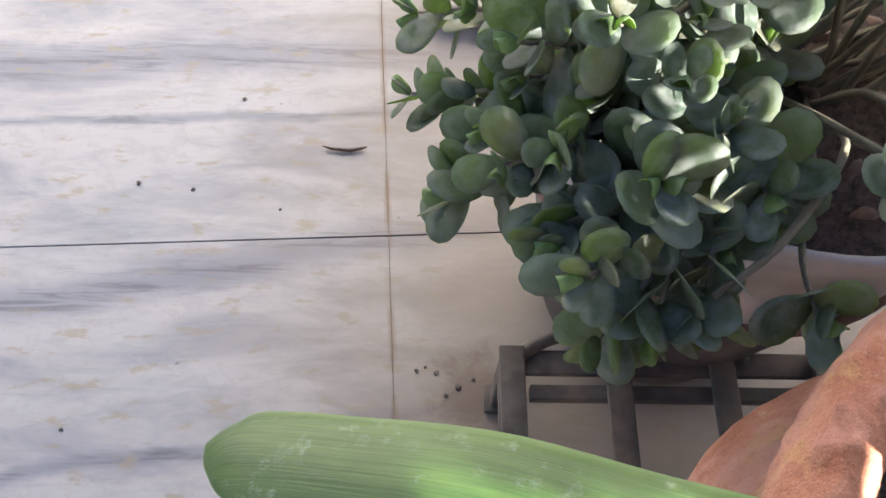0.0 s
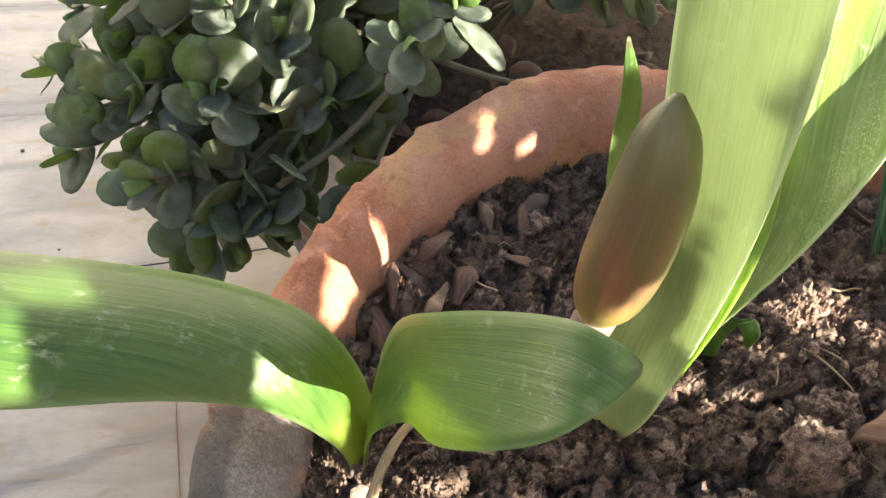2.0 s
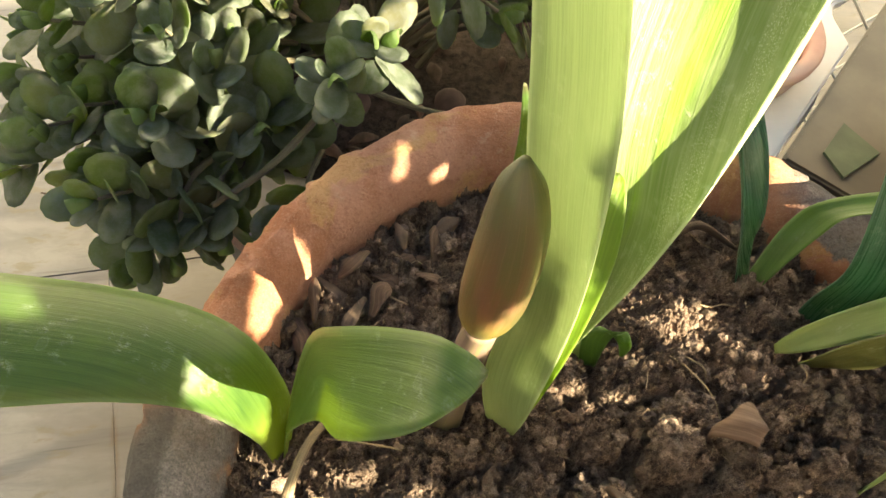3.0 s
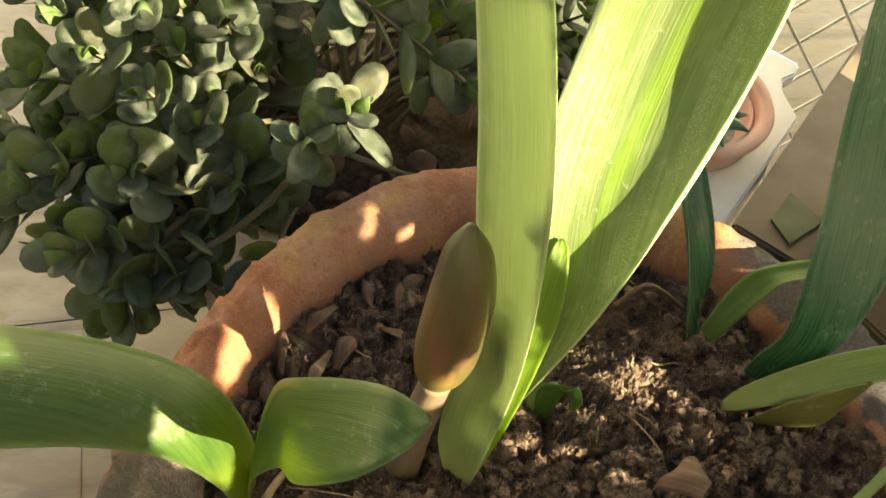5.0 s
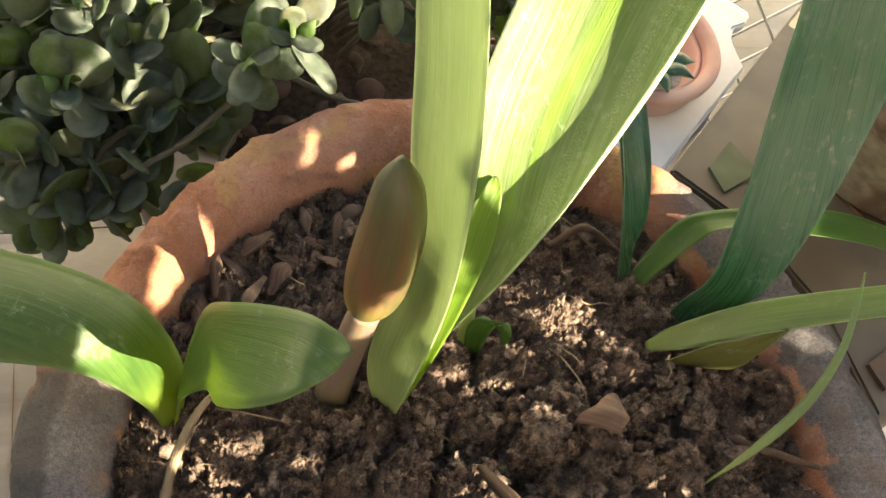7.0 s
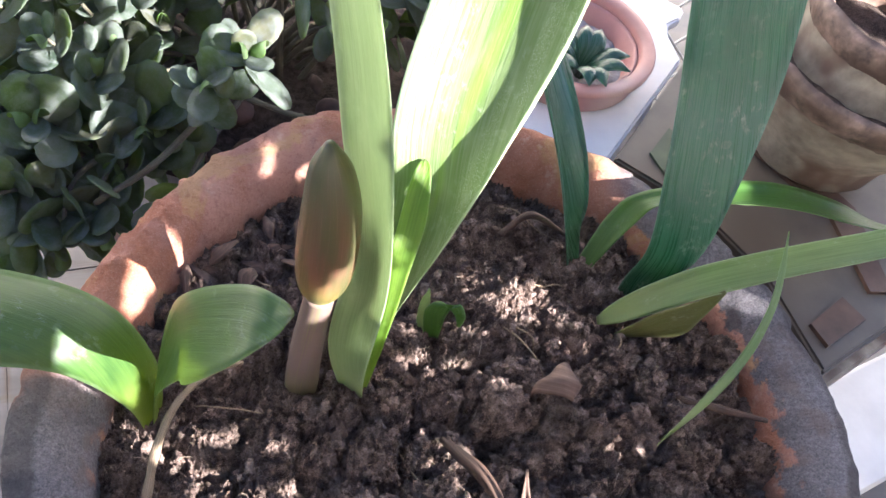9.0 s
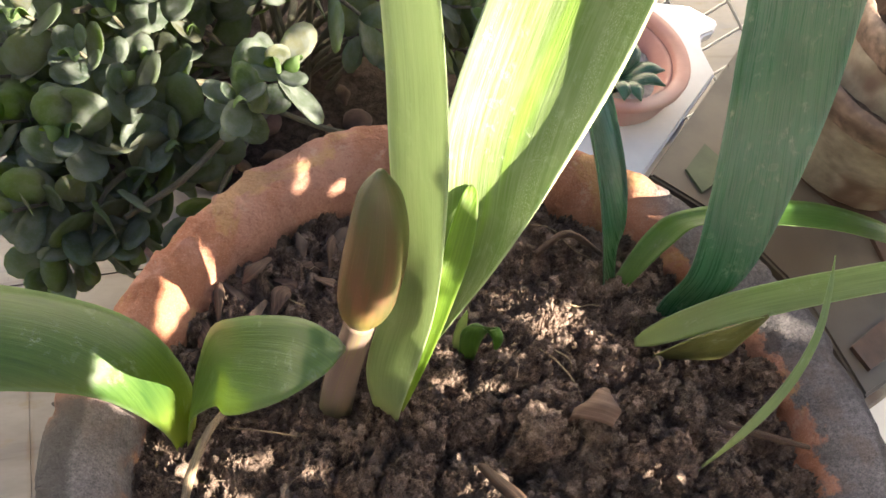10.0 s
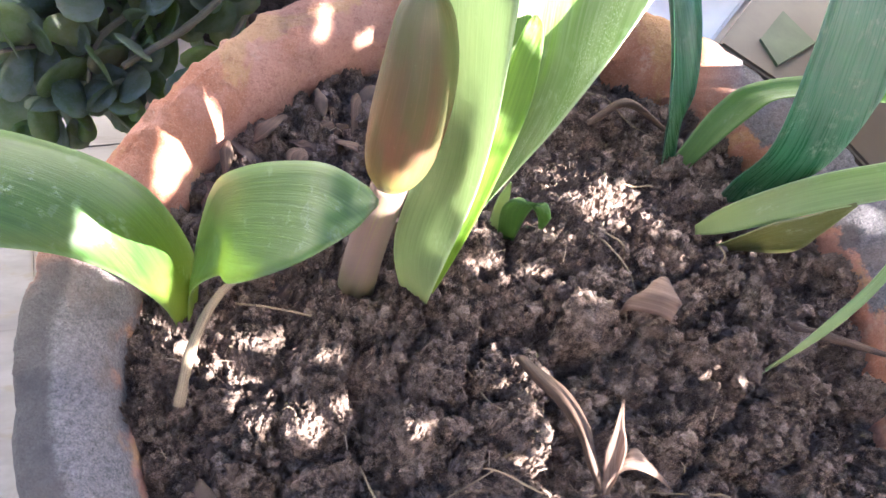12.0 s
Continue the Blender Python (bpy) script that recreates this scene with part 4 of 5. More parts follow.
def amaryllis():
    at = (0.2170, -0.003, 0.486)
    p = thing("amaryllis_in_bud", at, "amaryllis with tall strap leaves and one closed brownish bud", "plant")
    leaf(p, [((0.2180, -0.0045, 0.4850), (0.0039, -0.0027, 0.0001)), ((0.2105, -0.0095, 0.5312), (0.0051, -0.0083, 0.0004)), ((0.2146, -0.0029, 0.5771), (0.0029, -0.0124, 0.0009)),
             ((0.2090, 0.0007, 0.6213), (0.0038, -0.0164, 0.0024)), ((0.2024, 0.0056, 0.6648), (0.0034, -0.0180, 0.0038)), ((0.1928, 0.0158, 0.7091), (0.0022, -0.0194, 0.0049)), ((0.178, 0.035, 0.755), (0.0015, -0.0170, 0.0060)), ((0.160, 0.058, 0.79), (0.0005, -0.004, 0.002))],
         M_LEAF_PALE, "pale green upright strap leaf", fold=0.10)
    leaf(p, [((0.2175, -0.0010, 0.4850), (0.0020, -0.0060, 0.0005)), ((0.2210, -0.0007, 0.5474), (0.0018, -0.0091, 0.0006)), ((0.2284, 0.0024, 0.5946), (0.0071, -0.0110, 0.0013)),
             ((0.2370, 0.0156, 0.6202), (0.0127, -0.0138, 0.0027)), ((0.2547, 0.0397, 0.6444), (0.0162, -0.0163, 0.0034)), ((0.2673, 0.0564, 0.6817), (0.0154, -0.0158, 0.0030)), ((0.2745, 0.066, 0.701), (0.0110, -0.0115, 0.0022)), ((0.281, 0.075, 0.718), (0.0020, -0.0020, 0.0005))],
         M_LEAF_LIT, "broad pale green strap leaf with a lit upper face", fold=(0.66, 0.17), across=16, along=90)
    leaf(p, [((0.2200, -0.0060, 0.4870), (0.0020, -0.0008, 0)), ((0.2200, -0.0105, 0.5300), (0.0022, -0.0009, 0.0)), ((0.2205, -0.0112, 0.5640), (0.0028, -0.0011, 0.0)), ((0.2218, -0.0085, 0.5845), (0.0035, -0.0013, 0.0)), ((0.2256, -0.0014, 0.5950), (0.0040, -0.0013, 0.0)), ((0.2288, 0.0068, 0.6030), (0.0034, -0.0011, 0.0)), ((0.2311, 0.0130, 0.6068), (0.0021, -0.0006, 0.0)), ((0.2320, 0.0158, 0.6072), (0.0005, -0.0001, 0.0))],
         M_LEAF_YOUNG, "narrow young leaf with a brown tip between two strap leaves", fold=0.35)
    # the flower stem and its bud
    part("flower_stem", tube([Vector(q) - Vector(at) for q in ((0.1990, 0.0040, 0.478), (0.1988, 0.0036, 0.505), (0.1995, 0.0020, 0.535), (0.2006, 0.0004, 0.560))], [0.0068, 0.0064, 0.0057, 0.0051], 16, 24), M_STEM, p, "short stout brownish flower stem")
    bud_axis = catmull([Vector(q) - Vector(at) for q in ((0.2007, 0.0004, 0.5590), (0.2006, -0.0002, 0.580), (0.2000, -0.0004, 0.609), (0.1974, 0.0002, 0.6350))], 40)
    rad = [r[0] for r in catmull([(q, 0, 0) for q in (0.0050, 0.0076, 0.0088, 0.0093, 0.0094, 0.0091, 0.0084, 0.0073, 0.0055, 0.0012)], 40)]
    bm = bmesh.new()
    uvl = bm.loops.layers.uv.new("UVMap")
    rings, uvs = [], {}
    for i, (c, r) in enumerate(zip(bud_axis, rad)):
        ring = []
        for j in range(40):
            w = 2 * math.pi * j / 40
            seam = 1 - 0.05 * max(0.0, 1 - abs(math.sin(w - 0.6)) / 0.10) * min(1.0, i / 8)
            v = bm.verts.new(c + Vector((math.cos(w) * r * 1.04, math.sin(w) * r * 0.92, 0)) * seam)
            uvs[v] = (abs(j - 20) / 20, i / 39)
            ring.append(v)
        rings.append(ring)
    for a, b in zip(rings, rings[1:]):
        for j in range(40):
            bm.faces.new((a[j], a[(j + 1) % 40], b[(j + 1) % 40], b[j]))
    bm.faces.new(rings[0][::-1])
    bm.faces.new(rings[-1])
    for f in bm.faces:
        for l in f.loops:
            l[uvl].uv = uvs[l.vert]
    part("flower_bud", bm, M_BUD, p, "closed flower bud, green-brown with an orange blush")
    return p


amaryllis()


def back_shoot():
    at = (0.2413, 0.0785, 0.480)
    p = thing("amaryllis_offset", at, "small green amaryllis offset near the back of the pot", "plant")
    leaf(p, [((0.2400, 0.0700, 0.480), (0.003, 0.0, 0.0)), ((0.2413, 0.0785, 0.497), (0.0045, 0.0005, 0.0)), ((0.2442, 0.0918, 0.510), (0.0050, 0.0005, 0.0)), ((0.2454, 0.1008, 0.527), (0.0040, 0.0005, 0.0)), ((0.2416, 0.1079, 0.546), (0.0006, 0.0, 0.0))], M_LEAF_FRESH, fold=0.3)
    leaf(p, [((0.2420, 0.0690, 0.480), (0.003, 0.0, 0.0)), ((0.2480, 0.0720, 0.500), (0.0045, -0.001, 0.0)), ((0.2580, 0.0780, 0.513), (0.0045, -0.002, 0.0)), ((0.2680, 0.0830, 0.520), (0.0006, 0.0, 0.0))], M_LEAF_FRESH, fold=0.3)
    return p


back_shoot()


def second_lily():
    at = (0.345, 0.03, 0.484)
    p = thing("amaryllis_clump", at, "leafy amaryllis without flowers, dark green strap leaves", "plant")
    leaf(p, [((0.3540, 0.0260, 0.4760), (0.0026, -0.0026, 0.0)), ((0.3530, 0.0220, 0.5027), (0.0046, -0.0047, 0.0001)), ((0.3551, 0.0175, 0.5362), (0.0112, -0.0036, -0.0001)), ((0.3547, 0.0279, 0.5762), (0.0173, -0.0021, -0.0011)), ((0.3611, 0.0463, 0.6029), (0.0230, 0.0003, -0.0006)),
             ((0.3573, 0.0558, 0.6327), (0.0264, 0.0035, -0.0002)), ((0.3559, 0.0684, 0.6661), (0.0290, 0.0062, -0.0007)), ((0.366, 0.085, 0.71), (0.0240, 0.0060, -0.0007)), ((0.405, 0.105, 0.748), (0.004, 0.001, 0))],
         M_LEAF_DEEP, "wide dark green leaf spotted with dried water marks", fold=0.14)
    leaf(p, [((0.3383, 0.0497, 0.4800), (0.0030, 0.0014, 0.0017)), ((0.3330, 0.0529, 0.4992), (0.0052, 0.0046, -0.0001)), ((0.3289, 0.0548, 0.5181), (0.0090, 0.0074, -0.0018)), ((0.3217, 0.0671, 0.5458), (0.0113, 0.0096, -0.0052)), ((0.3117, 0.0965, 0.5775), (0.0115, 0.0107, -0.0083)), ((0.302, 0.125, 0.60), (0.002, 0.002, -0.001))],
         M_LEAF_DEEP, fold=0.3)
    leaf(p, [((0.3419, 0.0480, 0.4800), (0.0020, -0.0030, 0.0)), ((0.3578, 0.0574, 0.505), (0.0030, -0.0060, 0.0030)), ((0.3695, 0.0575, 0.520), (0.0020, -0.0066, 0.0035)), ((0.4032, 0.0492, 0.530), (0.0010, -0.0086, 0.0020)), ((0.4338, 0.0454, 0.528), (0.0010, -0.0092, 0.0010)), ((0.4737, 0.0421, 0.515), (0.0010, -0.0086, 0.0010)), ((0.5084, 0.0413, 0.500), (0.0010, -0.0055, 0.0030)), ((0.545, 0.041, 0.488), (0.0, -0.001, 0.0005))],
         M_LEAF_SMALL, "dark leaf arching out over the far rim", fold=0.35)
    leaf(p, [((0.3350, 0.0140, 0.4880), (0.0004, -0.0012, -0.0016)), ((0.3395, 0.0122, 0.4965), (0.0010, -0.0030, -0.0040)), ((0.3480, 0.0095, 0.5090), (0.0016, -0.0040, -0.0056)), ((0.3640, 0.0072, 0.5230), (0.0018, -0.0046, -0.0058)), ((0.3840, 0.0038, 0.5360), (0.0018, -0.0046, -0.0054)), ((0.4040, 0.0008, 0.5460), (0.0016, -0.0044, -0.0050)), ((0.4290, -0.0005, 0.5520), (0.0014, -0.0044, -0.0048)), ((0.4660, 0.0020, 0.5530), (0.0012, -0.0040, -0.0040)), ((0.510, 0.006, 0.546), (0, -0.0005, -0.001))],
         M_LEAF_GREY, "grey-green leaf lying low and turned on its edge", fold=0.28)
    leaf(p, [((0.3457, 0.0067, 0.4850), (0.0060, 0.0014, -0.0055)), ((0.3606, 0.0009, 0.5020), (0.0075, -0.0026, -0.0076)), ((0.3696, 0.0008, 0.5114), (0.0043, -0.0020, -0.0039)), ((0.3774, 0.0007, 0.5259), (0.0004, -0.0006, -0.0004))],
         M_LEAF_OLIVE, "short yellowing leaf with a withered tip", fold=0.1)
    return p


second_lily()


def grass_blade():
    at = (0.3405, -0.0475, 0.486)
    p = thing("grass_blade", at, "single thin green blade rising from the soil in a curve", "plant")
    leaf(p, [((0.3400, -0.0478, 0.484), (0.0012, 0.0009, 0)), ((0.3567, -0.0399, 0.510), (0.0015, -0.0012, 0)), ((0.3705, -0.0305, 0.528), (0.0014, -0.0013, 0)), ((0.3822, -0.0179, 0.540), (0.0014, -0.0008, 0)), ((0.3898, -0.0048, 0.548), (0.0012, -0.0005, 0)), ((0.3956, 0.0088, 0.556), (0.0002, 0, 0))], M_LEAF_GREY, fold=0.4, across=4)
    return p


grass_blade()


def curled_sprout():
    at = (0.2555, 0.017, 0.488)
    p = thing("sprout", at, "tiny curled green sprout in the soil", "plant")
    leaf(p, [((0.2561, 0.0159, 0.488), (0.003, -0.001, 0)), ((0.2556, 0.0180, 0.506), (0.0042, -0.002, 0.001)), ((0.2603, 0.0180, 0.5125), (0.0030, -0.003, 0.003)), ((0.2644, 0.0140, 0.509), (0.001, -0.003, 0.003)), ((0.2646, 0.0118, 0.503), (0.0003, -0.001, 0.0005))], M_LEAF_SMALL, fold=0.3, across=6)
    leaf(p, [((0.2520, 0.0200, 0.488), (0.0016, -0.001, 0)), ((0.2515, 0.0215, 0.506), (0.002, -0.001, 0)), ((0.2520, 0.0230, 0.517), (0.0004, 0, 0))], M_LEAF_GREY, fold=0.3, across=4)
    return p


curled_sprout()

# ---------------- litter on the soil ----------------


def litter():
    # withered stalk beside the seedling
    ob = part("dry_stalk", tube([(0.1372, -0.0330, 0.484), (0.1428, -0.0159, 0.492), (0.1521, -0.0022, 0.499), (0.1653, 0.0062, 0.501), (0.1764, 0.0111, 0.496)], [0.0018, 0.0017, 0.0014, 0.0011, 0.0008], 8, 30, rough=0.25), M_DRY_TAN)
    tagged(ob, "tan withered stalk lying in an arc on the soil", "dry stalk")
    a = thing("dry_leaf_spray", (0.262, -0.080, 0.495), "brown and tan withered leaves joined at one end", "dry leaf")
    leaf(a, [((0.2470, -0.0345, 0.500), (0.0014, 0.0004, 0.0007)), ((0.2500, -0.0430, 0.505), (0.0017, 0.0009, 0.0014)), ((0.2552, -0.0520, 0.508), (0.0020, 0.0012, 0.0015)), ((0.2588, -0.0630, 0.509), (0.0017, 0.0008, 0.0015)), ((0.2598, -0.0730, 0.507), (0.0014, 0.0004, 0.001)), ((0.2622, -0.0815, 0.503), (0.0008, 0, 0))], M_DRY, fold=0.9, wave=0.30, thick=0.0006)
    leaf(a, [((0.2625, -0.0830, 0.504), (0.0008, 0, 0.001)), ((0.2638, -0.0735, 0.516), (0.0026, -0.0008, 0.002)), ((0.2652, -0.0665, 0.521), (0.0012, 0, 0.001)), ((0.2665, -0.0600, 0.526), (0.0003, 0, 0))], M_SKIN, "tan dry leaf", fold=0.5, wave=0.35, thick=0.0005)
    leaf(a, [((0.2630, -0.0800, 0.508), (0.0008, 0.0015, 0.001)), ((0.2690, -0.0750, 0.514), (0.0014, 0.0030, 0.001)), ((0.2750, -0.0785, 0.513), (0.0008, 0.0018, 0)), ((0.2825, -0.0845, 0.508), (0.0001, 0.0003, 0))], M_SKIN, "tan dry leaf", fold=0.5, wave=0.35, thick=0.0005)
    # curled scrap of brown bulb skin
    b = part("bulb_skin", ribbon([((0.289, -0.0215, 0.498), (0.0006, 0.0012, 0.0)), ((0.2925, -0.0205, 0.506), (0.0020, 0.0036, 0.002)), ((0.2975, -0.0212, 0.5095), (0.0012, 0.0056, 0.003)), ((0.3010, -0.0222, 0.508), (0.0014, 0.0058, 0.004)), ((0.3040, -0.0235, 0.500), (0.0012, 0.0044, 0.001))], 0.75, wave=0.55, thick=0.0005), M_SKIN)
    tagged(b, "curled scrap of papery brown bulb skin on the soil", "dry leaf")
    # bark chips and dead leaf scraps in the sheltered back of the pot
    rng = random.Random(12)
    shapes = [mesh_of(lump(1.0, 20 + k, 0.34, 0.45), "chip", M_CHIP) for k in range(5)]
    for k in range(12):
        for _ in range(40):
            x, y = rng.uniform(0.135, 0.26), rng.uniform(0.01, 0.11)
            if math.hypot(x - POT.x, y - POT.y) < 0.136 and y > 0.25 * x - 0.02:
                break
        s = rng.choice((0.0018, 0.0024, 0.0030, 0.0038))
        c = part("bark_chip", shapes[k % 5], None)
        c.matrix_basis = pose(x, y, on_soil(x, y) + s * 0.2, rng.uniform(-25, 25), rng.uniform(-25, 25), rng.uniform(0, 360)) @ Matrix.Diagonal((s * 1.5, s * rng.uniform(0.5, 0.9), s, 1))
        tagged(c, "reddish brown bark chip lying on the soil", "bark chip", "bark chips on the soil")
    # curled brown scraps near the front of the rim
    for x, y, s, turn in ((0.1460, -0.0470, 0.0040, 70), (0.1400, -0.0560, 0.0032, 20), (0.1445, -0.0640, 0.0046, 110), (0.1740, 0.0060, 0.0040, 35)):
        c = part("bark_chip", shapes[0 if s > 0.0041 else 3], None)
        c.matrix_basis = pose(x, y, on_soil(x, y) + s * 0.25, 8, -6, turn) @ Matrix.Diagonal((s * 1.6, s * 0.7, s, 1))
        tagged(c, "reddish brown bark chip lying on the soil", "bark chip", "bark chips on the soil")
    for k, (x, y) in enumerate(((0.175, 0.074), (0.183, 0.057), (0.165, 0.067), (0.199, 0.075), (0.158, 0.060), (0.196, 0.087), (0.210, 0.080), (0.189, 0.068), (0.172, 0.050), (0.205, 0.064), (0.152, 0.047), (0.216, 0.092))):
        w, n = rng.uniform(0, 6.28), rng.uniform(0.006, 0.013)
        d, q = Vector((math.cos(w), math.sin(w), rng.uniform(-0.1, 0.12))) * n, Vector((-math.sin(w), math.cos(w), rng.uniform(-0.3, 0.3))) * rng.uniform(0.0024, 0.0058)
        c = Vector((x, y, on_soil(x, y) + 0.0012))
        scrap = ribbon([(c - d, q * 0.3), (c - d * 0.3 + Vector((0, 0, 0.003)), q), (c + d * 0.4 + Vector((0, 0, 0.002)), q * 0.6), (c + d, q * 0.35)], rng.uniform(0.1, 0.45), wave=0.6, thick=0.0006, along=18, across=6, seed=k)
        tagged(part("dry_scrap", scrap, (M_SCRAP, M_SCRAP, M_CHIP)[k % 3]), "curled scrap of dead brown leaf lying on the soil", "dry leaf", "dead leaf scraps on the soil")
    for k in range(22):
        x, y = rng.uniform(0.15, 0.39), rng.uniform(-0.12, 0.08)
        if math.hypot(x - POT.x, y - POT.y) > 0.13:
            continue
        w, n = rng.uniform(0, 6.28), rng.uniform(0.008, 0.022)
        pts = []
        for q in (-1, -0.4, 0.3, 1):
            px, py = x + math.cos(w) * n * q + rng.uniform(-.002, .002), y + math.sin(w) * n * q + rng.uniform(-.002, .002)
            r = math.hypot(px - POT.x, py - POT.y)
            if r > 0.138:
                px, py = POT.x + (px - POT.x) * 0.138 / r, POT.y + (py - POT.y) * 0.138 / r
            pts.append((px, py, on_soil(px, py) + 0.0015 + (0.003 if abs(q) < 0.5 else 0)))
        tagged(part("root_fibre", tube(pts, [0.0003, 0.0004, 0.0003, 0.0002], 5, 16), M_DRY_TAN), "thin tan dry root on the soil", "root", "roots on the soil")
    for pts in ([(0.300, 0.062, 0.494), (0.315, 0.066, 0.502), (0.333, 0.058, 0.494)], [(0.355, -0.030, 0.492), (0.375, -0.040, 0.494), (0.395, -0.046, 0.490)]):
        tagged(part("dry_stalk", tube(pts, [0.0016, 0.0018, 0.0010], 6, 18, rough=0.2), M_DRY), "brown withered stalk lying on the soil", "dry stalk")


litter()

# ---------------- the shrub in the white pot behind ----------------
SHRUB = Vector((0.230, 0.350, 0.0))


def shrub_pot():
    p = thing("shrub_pot", SHRUB, "white plastic pot with a brown-red ridge, holding the shrub", "flower pot")
    part("body", lathe([(0.0, 0.0), (0.098, 0.0), (0.103, 0.004), (0.141, 0.225), (0.146, 0.238)], 72), M_DARKPOT, p, "dark lower wall")
    part("ridge", lathe([(0.144, 0.236), (0.1495, 0.238), (0.151, 0.242), (0.1495, 0.246), (0.144, 0.248)], 72), M_BROWNRED, p)
    part("wall", lathe([(0.1445, 0.247), (0.160, 0.355), (0.1635, 0.357), (0.1640, 0.372), (0.1620, 0.375), (0.1590, 0.374), (0.1575, 0.360), (0.154, 0.330)], 72), M_POTWHITE, p, "greyed white upper wall")
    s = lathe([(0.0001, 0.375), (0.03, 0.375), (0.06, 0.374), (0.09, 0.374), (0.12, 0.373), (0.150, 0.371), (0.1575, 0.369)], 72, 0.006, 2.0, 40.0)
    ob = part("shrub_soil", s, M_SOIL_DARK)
    ob.location = SHRUB
    tagged(ob, "dark soil with dead leaves under the shrub", "soil", kind="stuff")
    rng = random.Random(3)
    for x, y, r in ((0.171, 0.296, 0.022), (0.262, 0.255, 0.010), (0.200, 0.258, 0.011)):
        st = part("stone", lump(r, x * 90, 0.7, 0.12), M_STONE)
        st.location = (x, y, 0.374 + r * 0.45)
        tagged(st, "rounded pinkish brown stone lying on the shrub's soil", "stone", "stones in the shrub pot")
    for k in range(110):
        a, r = rng.uniform(0, 6.28), 0.145 * math.sqrt(rng.random())
        x, y = SHRUB.x + math.cos(a) * r, SHRUB.y + math.sin(a) * r
        w = rng.uniform(0, 6.28)
        d = Vector((math.cos(w), math.sin(w), 0)) * rng.uniform(0.006, 0.011)
        q = Vector((-d.y, d.x, 0)) * rng.uniform(0.35, 0.55)
        z = 0.378
        tagged(part("fallen_leaf", ribbon([(Vector((x, y, z)) - d, q * 0.2), (Vector((x, y, z + 0.004)), q), (Vector((x, y, z + 0.002)) + d, q * 0.15)], 0.6, along=10, across=4), (M_DRY, M_SKIN, M_CHIP)[k % 3]), "dead brown leaf on the shrub's soil", "dry leaf", "dead leaves in the shrub pot")


shrub_pot()


def shrub_leaf_mesh(name, length, width, cup, material, seed):
    """A small round leaf with a keel, lying along +x from its stalk at the origin."""
    bm = bmesh.new()
    rim, mid = [], []
    seg = 14

    def shape(u, w, lift):
        x = length * (0.5 + 0.5 * u)
        y = width * 0.5 * w
        z = cup * ((x / length - 0.5) ** 2 * 0.8 + (w * w) * 0.7) * length - lift
        z += 0.0008 * noise.noise(Vector((x * 120, y * 120, seed)))
        return Vector((x, y, z))

    for lift in (0.0, 0.0005):
        ring, inner = [], []
        for j in range(seg):
            a = 2 * math.pi * j / seg
            cx, sy = math.cos(a), math.sin(a) * (1 + 0.26 * math.cos(a))
            ring.append(bm.verts.new(shape(cx, sy, lift * 0.4)))
            inner.append(bm.verts.new(shape(cx * 0.55, sy * 0.55, lift)))
        c = bm.verts.new(shape(0, 0, lift + 0.0004))
        for j in range(seg):
            k = (j + 1) % seg
            bm.faces.new((ring[j], ring[k], inner[k], inner[j]))
            bm.faces.new((inner[j], inner[k], c))
        rim.append(ring)
    for j in range(seg):
        k = (j + 1) % seg
        bm.faces.new((rim[0][k], rim[0][j], rim[1][j], rim[1][k]))
    bmesh.ops.recalc_face_normals(bm, faces=bm.faces)
    return mesh_of(bm, name, material)


